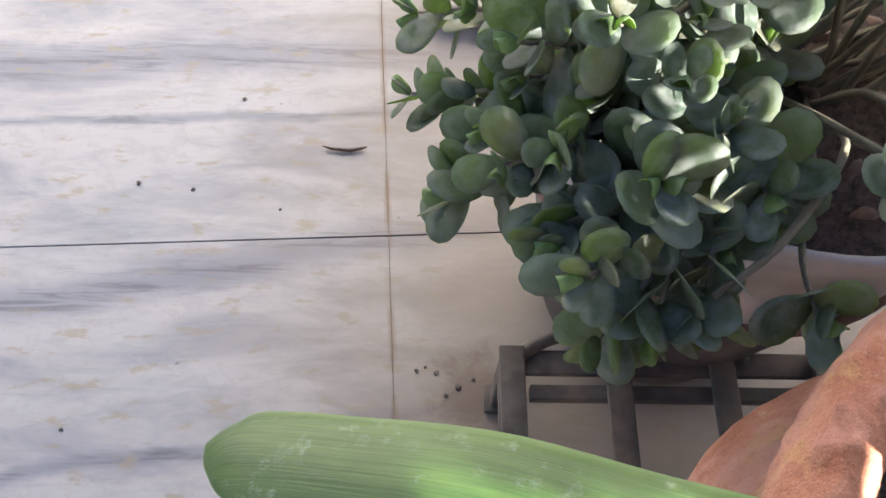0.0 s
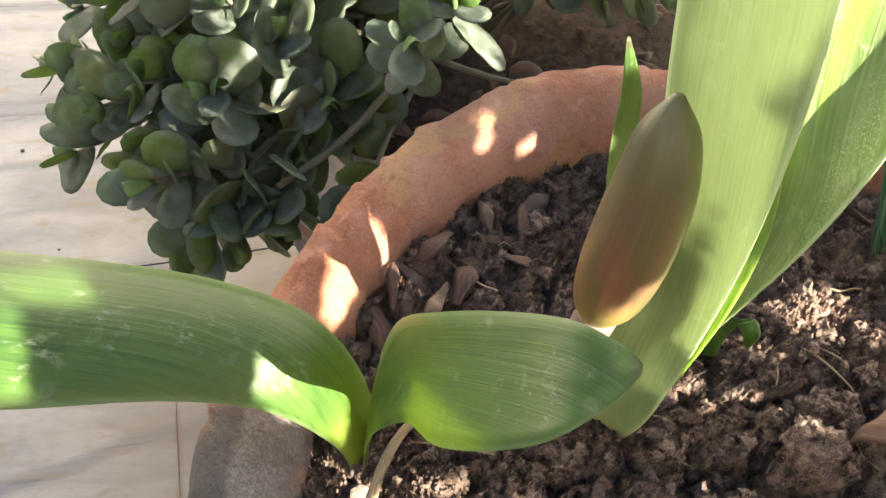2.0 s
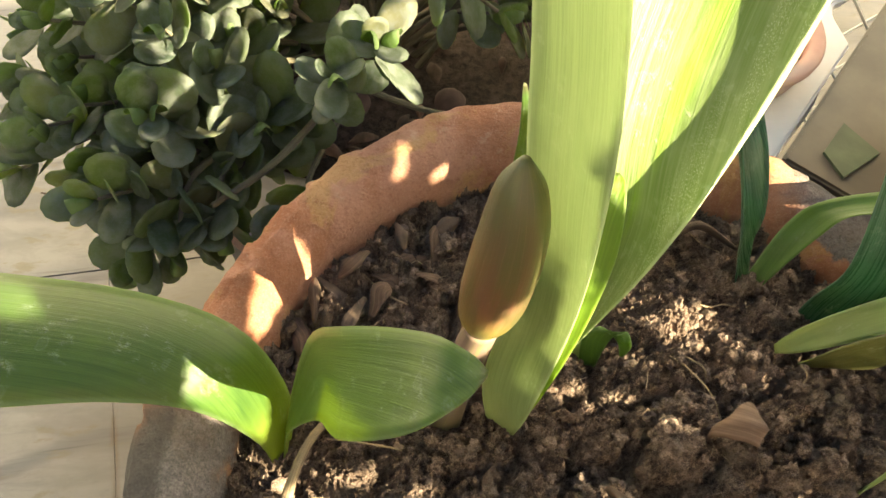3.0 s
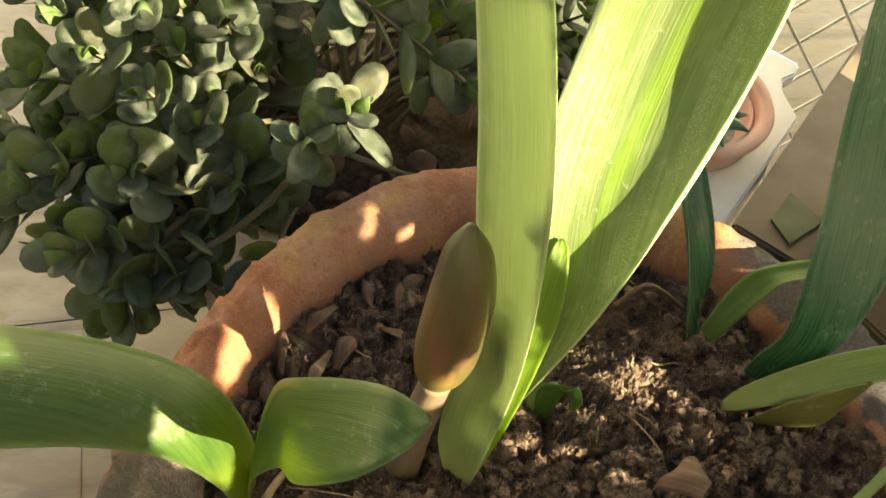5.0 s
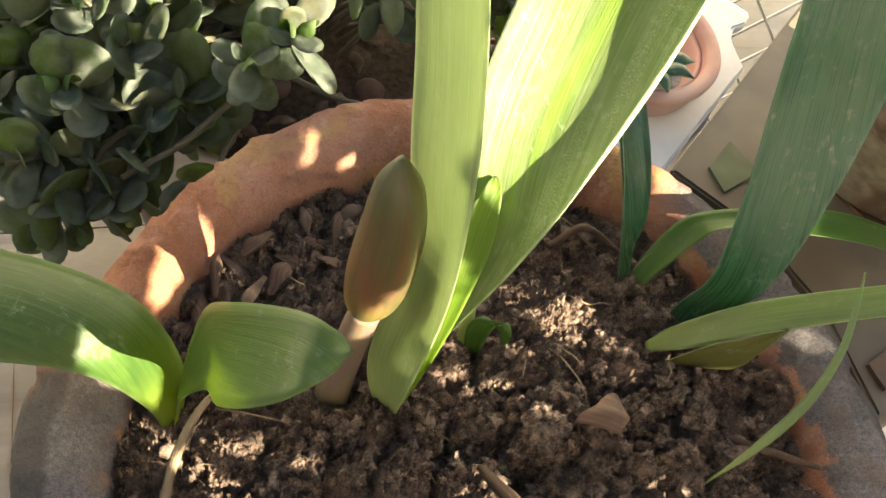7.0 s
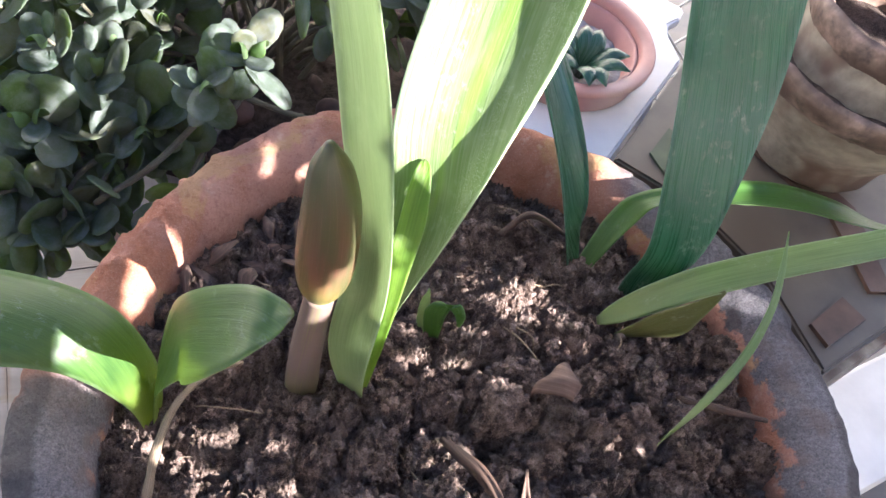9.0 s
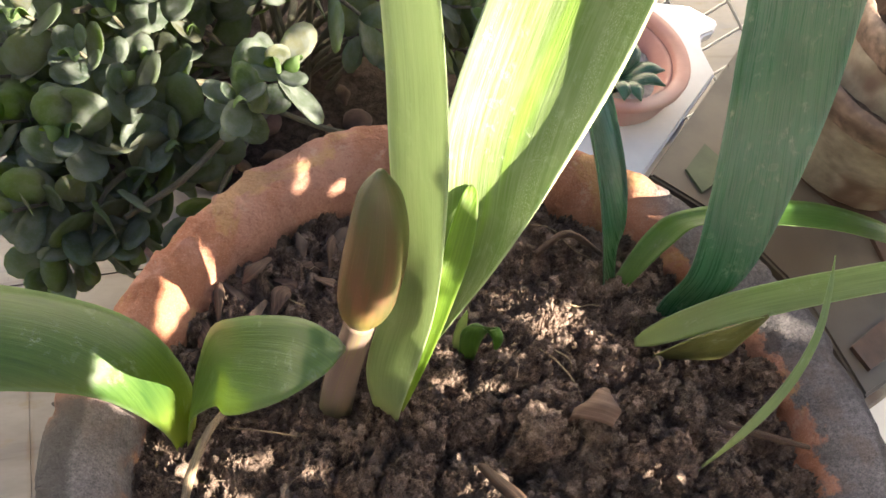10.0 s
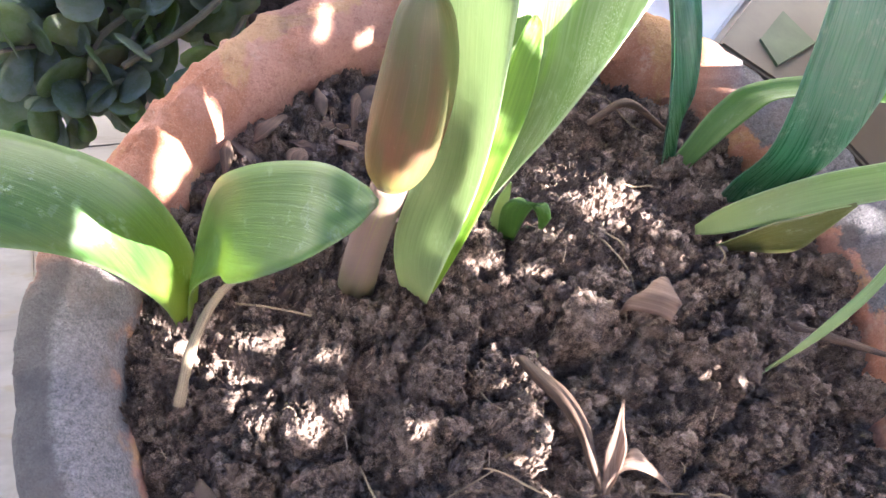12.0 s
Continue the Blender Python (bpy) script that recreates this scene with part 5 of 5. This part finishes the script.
def shrub():
    p = thing("shrub", (SHRUB.x, SHRUB.y, 0.35), "bushy shrub with small round dusty grey-green leaves", "shrub")
    o = Vector(p.location)
    big = [shrub_leaf_mesh("shrub_leaf", 0.025 + 0.0022 * k, 0.0185 + 0.0016 * (k % 3), 0.01 + 0.035 * (k % 3), M_SHRUB, k) for k in range(5)]
    young = [shrub_leaf_mesh("young_leaf", 0.014, 0.008, 0.5, M_SHRUB_TIP, 40 + k) for k in range(2)]
    rng = random.Random(21)
    root = Vector((0.205, 0.315, 0.352))
    # sprigs: where each ends, where its leafy part begins, how many leaf pairs it bears, and the leaves' size
    sprigs = [((-0.001, 0.271, 0.391), (0.050, 0.262, 0.400), 4, 0.85), ((0.002, 0.345, 0.370), (0.050, 0.335, 0.385), 2, 0.95), ((0.018, 0.203, 0.400), (0.060, 0.215, 0.412), 3, 1.0), ((0.017, 0.262, 0.402), (0.060, 0.262, 0.412), 3, 0.85),
              ((0.068, 0.140, 0.450), (0.098, 0.168, 0.432), 4, 0.92), ((0.094, 0.170, 0.472), (0.102, 0.198, 0.435), 5, 1.12), ((0.124, 0.194, 0.473), (0.132, 0.218, 0.438), 4, 1.15), ((0.142, 0.176, 0.456), (0.152, 0.208, 0.430), 3, 1.1),
              ((0.099, 0.128, 0.424), (0.112, 0.162, 0.440), 4, 0.95), ((0.120, 0.134, 0.428), (0.126, 0.164, 0.440), 3, 0.9), ((0.079, 0.129, 0.415), (0.102, 0.155, 0.435), 3, 0.9), ((0.118, 0.240, 0.484), (0.136, 0.262, 0.432), 4, 1.0),
              ((0.103, 0.204, 0.492), (0.117, 0.228, 0.450), 4, 0.82), ((0.078, 0.228, 0.495), (0.102, 0.254, 0.450), 5, 1.0), ((0.174, 0.152, 0.510), (0.182, 0.180, 0.478), 4, 0.78), ((0.196, 0.168, 0.512), (0.192, 0.186, 0.490), 1, 0.85),
              ((0.257, 0.193, 0.506), (0.195, 0.232, 0.532), 6, 0.95), ((0.244, 0.224, 0.536), (0.224, 0.272, 0.528), 5, 0.95), ((0.105, 0.220, 0.532), (0.112, 0.292, 0.500), 6, 0.85), ((0.061, 0.261, 0.492), (0.084, 0.290, 0.462), 4, 0.9),
              ((0.082, 0.254, 0.522), (0.100, 0.296, 0.486), 5, 0.9), ((0.134, 0.281, 0.474), (0.150, 0.300, 0.430), 3, 0.95), ((0.156, 0.281, 0.494), (0.165, 0.305, 0.440), 3, 0.9), ((0.051, 0.250, 0.432), (0.090, 0.265, 0.420), 4, 0.95),
              ((0.082, 0.227, 0.442), (0.110, 0.245, 0.420), 4, 1.0), ((0.037, 0.226, 0.424), (0.075, 0.240, 0.418), 4, 0.9), ((0.136, 0.204, 0.430), (0.152, 0.232, 0.412), 3, 1.1), ((0.036, 0.318, 0.462), (0.080, 0.325, 0.440), 4, 0.95),
              ((0.125, 0.282, 0.484), (0.140, 0.305, 0.440), 3, 0.9), ((0.060, 0.300, 0.500), (0.095, 0.320, 0.460), 5, 0.9), ((0.110, 0.330, 0.520), (0.130, 0.340, 0.470), 5, 0.9), ((0.180, 0.330, 0.520), (0.190, 0.340, 0.460), 5, 0.9),
              ((0.058, 0.170, 0.425), (0.090, 0.195, 0.420), 4, 0.95), ((0.105, 0.165, 0.432), (0.125, 0.190, 0.418), 3, 1.0), ((0.160, 0.130, 0.440), (0.166, 0.165, 0.428), 1, 0.95), ((0.290, 0.300, 0.530), (0.260, 0.320, 0.480), 4, 0.9), ((0.320, 0.250, 0.480), (0.285, 0.285, 0.450), 3, 0.9),
              ((0.060, 0.198, 0.450), (0.090, 0.225, 0.425), 4, 1.0), ((0.090, 0.258, 0.458), (0.115, 0.275, 0.425), 4, 1.0), ((0.132, 0.233, 0.452), (0.150, 0.255, 0.420), 3, 1.05), ((0.155, 0.262, 0.452), (0.170, 0.280, 0.415), 3, 1.0), ((0.030, 0.290, 0.432), (0.070, 0.298, 0.420), 4, 0.95),
              ((0.070, 0.308, 0.455), (0.105, 0.318, 0.430), 4, 0.95), ((0.110, 0.300, 0.462), (0.135, 0.315, 0.425), 4, 0.95), ((0.145, 0.322, 0.474), (0.160, 0.330, 0.430), 4, 0.95), ((0.045, 0.243, 0.464), (0.080, 0.262, 0.440), 4, 0.95), ((0.100, 0.184, 0.452), (0.120, 0.210, 0.425), 4, 1.05),
              ((0.130, 0.164, 0.436), (0.146, 0.195, 0.420), 3, 1.0), ((0.064, 0.164, 0.430), (0.095, 0.190, 0.420), 4, 0.95), ((0.156, 0.190, 0.438), (0.165, 0.220, 0.412), 3, 1.0), ((0.200, 0.312, 0.480), (0.205, 0.325, 0.430), 4, 0.95), ((0.238, 0.305, 0.500), (0.230, 0.325, 0.440), 4, 0.95), ((0.215, 0.275, 0.545), (0.205, 0.310, 0.480), 5, 0.95),
              ((0.165, 0.250, 0.520), (0.170, 0.290, 0.460), 5, 0.9), ((0.140, 0.235, 0.510), (0.150, 0.275, 0.455), 4, 0.9), ((0.040, 0.200, 0.435), (0.075, 0.222, 0.420), 4, 0.95), ((0.275, 0.250, 0.455), (0.255, 0.285, 0.425), 2, 0.9), ((0.050, 0.345, 0.440), (0.090, 0.345, 0.420), 4, 0.95), ((0.345, 0.296, 0.470), (0.310, 0.320, 0.440), 4, 0.95), ((0.352, 0.310, 0.500), (0.315, 0.330, 0.460), 5, 0.95), ((0.340, 0.270, 0.440), (0.300, 0.300, 0.415), 3, 0.95), ((0.318, 0.300, 0.460), (0.285, 0.325, 0.430), 4, 0.95), ((0.330, 0.340, 0.510), (0.300, 0.350, 0.460), 5, 0.95), ((0.360, 0.330, 0.450), (0.320, 0.345, 0.425), 4, 0.95), ((0.300, 0.345, 0.520), (0.275, 0.355, 0.460), 5, 0.95), ((0.364, 0.298, 0.432), (0.325, 0.320, 0.415), 4, 1.0), ((0.356, 0.284, 0.410), (0.318, 0.305, 0.400), 3, 1.0), ((0.372, 0.320, 0.462), (0.335, 0.340, 0.435), 4, 1.0), ((0.350, 0.272, 0.472), (0.318, 0.300, 0.440), 4, 0.95), ((0.362, 0.305, 0.490), (0.328, 0.325, 0.450), 4, 0.95), ((0.340, 0.255, 0.500), (0.312, 0.290, 0.450), 4, 0.9)]
    for i, (tip, base, pairs, size) in enumerate(sprigs):
        pairs, size = pairs + 1, size * 1.04
        tip, base = Vector(tip), Vector(base)
        start = root + Vector((rng.uniform(-0.03, 0.03), rng.uniform(-0.03, 0.03), 0))
        bend = start.lerp(base, 0.55) + Vector((rng.uniform(-0.008, 0.008), rng.uniform(-0.008, 0.008), 0.012))
        pts = [start, bend, base, tip]
        part("stem", tube([q - o for q in pts], [0.0026, 0.0020, 0.0015, 0.0009], 7, 18, rough=0.2, seed=i), M_TWIG, p)
        line = catmull(pts, 60)
        turn = rng.uniform(0, 3.14)
        for k in range(pairs + 1):
            last = k == pairs
            idx = min(59, int(59 - (pairs - k) * (0.0135 * size / ((tip - start).length + 1e-6)) * 59))
            idx = max(idx, 10)
            c = line[idx]
            t = (line[min(idx + 1, 59)] - line[idx - 1]).normalized()
            ref = Vector((0, 0, 1)) if abs(t.z) < 0.9 else Vector((1, 0, 0))
            a = t.cross(ref).normalized()
            b = t.cross(a)
            ang = turn + (k % 2) * math.pi / 2 + rng.uniform(-0.25, 0.25)
            for sgn in (1, -1):
                out = (a * math.cos(ang) + b * math.sin(ang)) * sgn
                lean = (t * (1.1 if last else 0.45 + 0.08 * k) + out + Vector((rng.uniform(-.35, .35), rng.uniform(-.35, .35), 0.25 if k > pairs - 2 else rng.uniform(-.5, .2)))).normalized()
                up = (t * 1.0 - out * 0.4 + Vector((0, 0, 0.7)) + Vector((rng.uniform(-1, 1), rng.uniform(-1, 1), rng.uniform(-.5, .3))))
                y = up.cross(lean).normalized()
                z = lean.cross(y)
                s = size * rng.uniform(0.72, 1.15) * (0.72 if last else 1.0)
                m = Matrix((lean, y, z)).transposed().to_4x4()
                lf = part("leaf", big[rng.randrange(5)], None, p)
                lf.matrix_basis = Matrix.Translation(c - o) @ m @ Matrix.Diagonal((s, s * rng.uniform(0.85, 1.05), s, 1))
        for k in range(2 if i % 2 else 1):
            y = Vector((rng.uniform(-1, 1), rng.uniform(-1, 1), 0.1)).normalized()
            t = (line[59] - line[56]).normalized()
            lean = (t + y * 0.6 * (1 if k else -1) + Vector((0, 0, 0.4))).normalized()
            sd = lean.cross(Vector((0, 0, 1))).normalized() if abs(lean.z) < 0.95 else Vector((1, 0, 0))
            m = Matrix((lean, sd, lean.cross(sd))).transposed().to_4x4()
            lf = part("young_leaf", young[k], None, p, "small fresh green young leaf")
            lf.matrix_basis = Matrix.Translation(line[59] - o) @ m
    # bare woody branches low behind the rim
    for pts, r in (([(0.205, 0.300, 0.352), (0.190, 0.215, 0.440), (0.150, 0.160, 0.447), (0.118, 0.135, 0.446)], 0.0021), ([(0.190, 0.218, 0.438), (0.225, 0.190, 0.445), (0.250, 0.175, 0.452)], 0.0018), ([(0.215, 0.300, 0.352), (0.215, 0.260, 0.470), (0.205, 0.200, 0.515)], 0.0026), ([(0.190, 0.300, 0.352), (0.140, 0.270, 0.470), (0.100, 0.235, 0.490)], 0.0026)):
        part("branch", tube([Vector(q) - o for q in pts], [r] + [r * 0.9] * (len(pts) - 2) + [r * 0.6], 8, 28, rough=0.35), M_TWIG, p, "bare woody branch")
    return p


shrub()

# ---------------- things beside the pot ----------------


def prism(outline, z0, z1, bevel=0.0015):
    bm = bmesh.new()
    lo = [bm.verts.new((x, y, z0)) for x, y in outline]
    hi = [bm.verts.new((x, y, z1)) for x, y in outline]
    n = len(outline)
    bm.faces.new(lo[::-1])
    bm.faces.new(hi)
    for i in range(n):
        j = (i + 1) % n
        bm.faces.new((lo[i], lo[j], hi[j], hi[i]))
    bmesh.ops.recalc_face_normals(bm, faces=bm.faces)
    if bevel:
        bmesh.ops.bevel(bm, geom=bm.edges[:], offset=bevel, segments=2, affect="EDGES")
    return bm


def side_table():
    t = thing("side_table", (0.58, 0.15, 0.0), "low cream side table with brown inlaid squares and bands", "table")

    def loc(pts):
        return [(x - 0.58, y - 0.15) for x, y in pts]

    part("tabletop", prism(loc([(0.441, -0.026), (0.80, 0.105), (0.80, 0.42), (0.700, 0.413), (0.4692, 0.1936), (0.3835, 0.1120), (0.418, 0.075), (0.437, 0.030)]), 0.466, 0.484), M_TILE_CREAM, t, smooth=False)
    part("edge_moulding", prism(loc([(0.442, -0.031), (0.80, 0.100), (0.80, 0.112), (0.443, -0.019)]), 0.448, 0.4655), M_CREAM, t, smooth=False)
    part("inlay", prism(loc([(0.472, 0.011), (0.478, -0.003), (0.449, -0.014), (0.446, -0.001), ]), 0.484, 0.4865, 0), M_BROWN, t, "brown square inlay", smooth=False)
    part("inlay", prism(loc([(0.468, 0.112), (0.486, 0.122), (0.512, 0.064), (0.503, 0.010), (0.490, 0.012), (0.494, 0.060)]), 0.484, 0.4865, 0), M_BROWN, t, "brown band inlay", smooth=False)
    # flat green diamond for a patch of unknown nature
    part("inlay", prism(loc([(0.405, 0.113), (0.424, 0.130), (0.434, 0.110), (0.408, 0.097)]), 0.484, 0.4855, 0), M_GREEN, t, "dull green patch on the tabletop", smooth=False)
    for x, y in ((0.472, 0.02), (0.77, 0.125), (0.77, 0.37), (0.60, 0.27)):
        part("leg", lathe([(0.016, 0.0), (0.018, 0.01), (0.014, 0.10), (0.019, 0.30), (0.021, 0.4655)], 16, closed=True), M_CREAM, t).location = (x - 0.58, y - 0.15, 0)
    return t


side_table()


def ornate_pot():
    p = thing("ornate_pot", (0.506, 0.112, 0.487), "cream glazed pot with a flared double lip, dirt in its gutter", "flower pot")
    part("bowl", lathe([(0.0, 0.0), (0.036, 0.0), (0.040, 0.004), (0.043, 0.020), (0.058, 0.045), (0.065, 0.060)], 90, 0.0010, 4.0, 40.0), M_CREAM, p)
    part("lip", lathe([(0.0640, 0.058), (0.0672, 0.061), (0.0698, 0.067), (0.0702, 0.073), (0.0676, 0.0762), (0.0640, 0.073), (0.058, 0.064), (0.050, 0.061)], 120, 0.0014, 4.0, 60.0), M_LIP, p, "worn pinkish outer lip")
    neck = part("neck", lathe([(0.0495, 0.060), (0.0462, 0.068), (0.0448, 0.083)], 90, 0.0010, 4.0, 50.0), M_CREAM, p)
    part("neck_lip", lathe([(0.0446, 0.082), (0.0470, 0.088), (0.0472, 0.095), (0.0448, 0.0985), (0.0412, 0.096), (0.0393, 0.085), (0.038, 0.065)], 110, 0.0013, 7.0, 60.0), M_LIP, neck, "worn pinkish inner lip")
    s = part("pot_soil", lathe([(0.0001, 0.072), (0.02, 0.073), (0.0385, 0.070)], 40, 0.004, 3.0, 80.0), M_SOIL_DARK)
    s.location = p.location
    tagged(s, "dark soil in the cream pot", "soil", kind="stuff")
    d = part("gutter_dirt", lathe([(0.0485, 0.0645), (0.053, 0.0650), (0.060, 0.0685)], 60, 0.002, 5.0, 90.0), M_SOIL_DARK)
    d.location = p.location
    tagged(d, "dirt lying in the gutter of the cream pot", "soil", kind="stuff")
    return p


ornate_pot()


def white_planter():
    p = thing("white_planter", (0.3926, 0.1966, STAND_TOP), "tall white planter with a scalloped plate round a red pot", "planter")
    o = Vector((0.3926, 0.1966))
    part("wall", lathe([(0.0, 0.0), (0.040, 0.0), (0.043, 0.005), (0.050, 0.200), (0.0540, 0.348), (0.0536, 0.3535), (0.0, 0.3535)], 72), M_WHITE, p)
    # top plate with a round hole and one scalloped corner
    edge = [(x - o.x, y - o.y) for x, y in ((0.4671, 0.1958), (0.38, 0.113), (0.352, 0.128), (0.3349, 0.1638), (0.3349, 0.2262), (0.3536, 0.2558), (0.4238, 0.2683), (0.4753, 0.259), (0.4901, 0.2434), (0.4831, 0.234), (0.4722, 0.2293), (0.4675, 0.22))]
    part("top_plate", prism(edge, 0.354, 0.362), M_WHITE, p, smooth=False)
    q = thing("small_red_pot", (0.3860, 0.1995, 0.4745), "small faded red plastic pot filled with pale gravel", "flower pot")
    part("wall", lathe([(0.0, 0.0), (0.0440, 0.0), (0.0455, 0.002)], 72), M_PINK, q)
    part("rim", lathe([(0.0452, 0.001), (0.0490, 0.0150), (0.0506, 0.0162), (0.0510, 0.0190), (0.0497, 0.0208), (0.0432, 0.0204), (0.0421, 0.0185), (0.0415, 0.0130)], 72), M_PINK, q)
    part("lip", lathe([(0.0414, 0.0150), (0.0402, 0.0158), (0.0388, 0.0142), (0.0355, 0.0060), (0.0340, 0.0020)], 72), M_PINK, q, "inner wall of the faded red pot")
    g = part("gravel", lathe([(0.0001, 0.006), (0.010, 0.006), (0.019, 0.006), (0.027, 0.006), (0.0355, 0.005)], 64, 0.003, 6.0, 110.0), M_GRAVEL)
    g.location = q.location
    tagged(g, "pale gravelly soil in the small red pot", "gravel", kind="stuff")
    w = thing("small_plant", (0.3864, 0.1778, 0.4795), "small plant with dark green pointed leaves in gravel", "plant")
    rng = random.Random(8)
    for k in range(9):
        a = k * 0.7 + rng.uniform(-0.2, 0.2)
        d = Vector((math.cos(a), math.sin(a), 0))
        n = Vector((-d.y, d.x, 0)) * 0.007
        c = Vector((0.3864, 0.1778, 0.4795))
        leaf(w, [(c, n * 0.3), (c + d * 0.009 + Vector((0, 0, 0.013)), n), (c + d * 0.017 + Vector((0, 0, 0.019)), n * 0.8), (c + d * 0.026 + Vector((0, 0, 0.018)), n * 0.05)], M_LEAF_DEEP, along=14, across=4, fold=0.3)


white_planter()


def white_block():
    b = part("marble_block", box(0.36, 0.075, 0.300, 0.003), M_WHITE, smooth=False)
    b.matrix_basis = pose(0.735, 0.03, 0, 0, 0, 13)
    tagged(b, "white stone block standing beside the pots", "stone block")
    c = part("marble_offcut", box(0.12, 0.07, 0.03, 0.004), M_MARBLE, smooth=False)
    c.matrix_basis = pose(0.078, 0.700, 0, 0, 0, -8)
    tagged(c, "pale marble offcut lying on the floor", "stone")


white_block()


def wire_screen():
    s = thing("wire_screen", (0.70, 0.52, 0.0), "screen of crossed pale wires in a thin frame", "wire screen")
    w, h, gap = 0.30, 0.46, 0.075
    for x in (-w / 2, w / 2):
        part("post", tube([(x, 0, 0), (x, 0, h / 2), (x, 0, h)], [0.004] * 3, 8, 4), M_WIRE, s)
    part("top_rail", tube([(-w / 2, 0, h), (0, 0, h), (w / 2, 0, h)], [0.004] * 3, 8, 4), M_WIRE, s)
    for sgn in (1, -1):
        for k in range(-6, 5):
            a = k * gap
            x0, x1 = max(-w / 2, a), min(w / 2, a + h)
            if x1 - x0 < 0.02:
                continue
            pts = [(sgn * x, 0.002 * sgn, x - a) for x in (x0, (x0 + x1) / 2, x1)]
            part("wire", tube(pts, [0.0018] * 3, 6, 4), M_WIRE, s)


wire_screen()

# ---------------- scraps on the floor ----------------
def floor_scraps():
    tw = part("twig", tube([(-0.093, 0.500, 0.0035), (-0.078, 0.497, 0.003), (-0.062, 0.4965, 0.003), (-0.047, 0.500, 0.004)], [0.0006, 0.0018, 0.0022, 0.0008], 7, 24, rough=0.6), M_DRY)
    tagged(tw, "small dark dry twig scrap lying on the marble floor", "twig")
    rng = random.Random(31)
    for x, y, r in ((0.008, 0.258, 0.0020), (0.016, 0.262, 0.0014), (0.026, 0.256, 0.0022), (0.035, 0.235, 0.0018), (-0.274, 0.452, 0.0026), (-0.219, 0.446, 0.0022), (-0.180, 0.560, 0.0024), (-0.30, 0.20, 0.0018), (-0.130, 0.425, 0.0014), (0.046, 0.243, 0.0028), (0.060, 0.250, 0.002)):
        s = part("crumb", lump(r, rng.uniform(1, 30), 0.5, 0.5, 2), M_DARKPOT)
        s.location = (x, y, r * 0.35)
        tagged(s, "dark crumb of soil on the marble floor", "soil crumb", "crumbs on the floor")


floor_scraps()

# ---------------- floor slabs ----------------
SLAB_X, SLAB_Y, JOINT_X, JOINT_Y = 0.610, 0.610, 0.0003, 0.0014
TURN = radians(3.3)


def slabs():
    slab = mesh_of(box(SLAB_X - JOINT_X, SLAB_Y - JOINT_Y, 0.012, 0.0004, (0, 0, -0.012), 1), "slab", M_MARBLE, False)
    ca, sa = math.cos(TURN), math.sin(TURN)
    for i in range(-5, 6):
        for j in range(-4, 5):
            u, v = (i + 0.5) * SLAB_X, (j + 0.5) * SLAB_Y
            ob = part("slab", slab, None, floor)
            ob.location = (-0.0215 + u * ca - v * sa, 0.398 + u * sa + v * ca, 0)
            ob.rotation_euler.z = TURN


slabs()
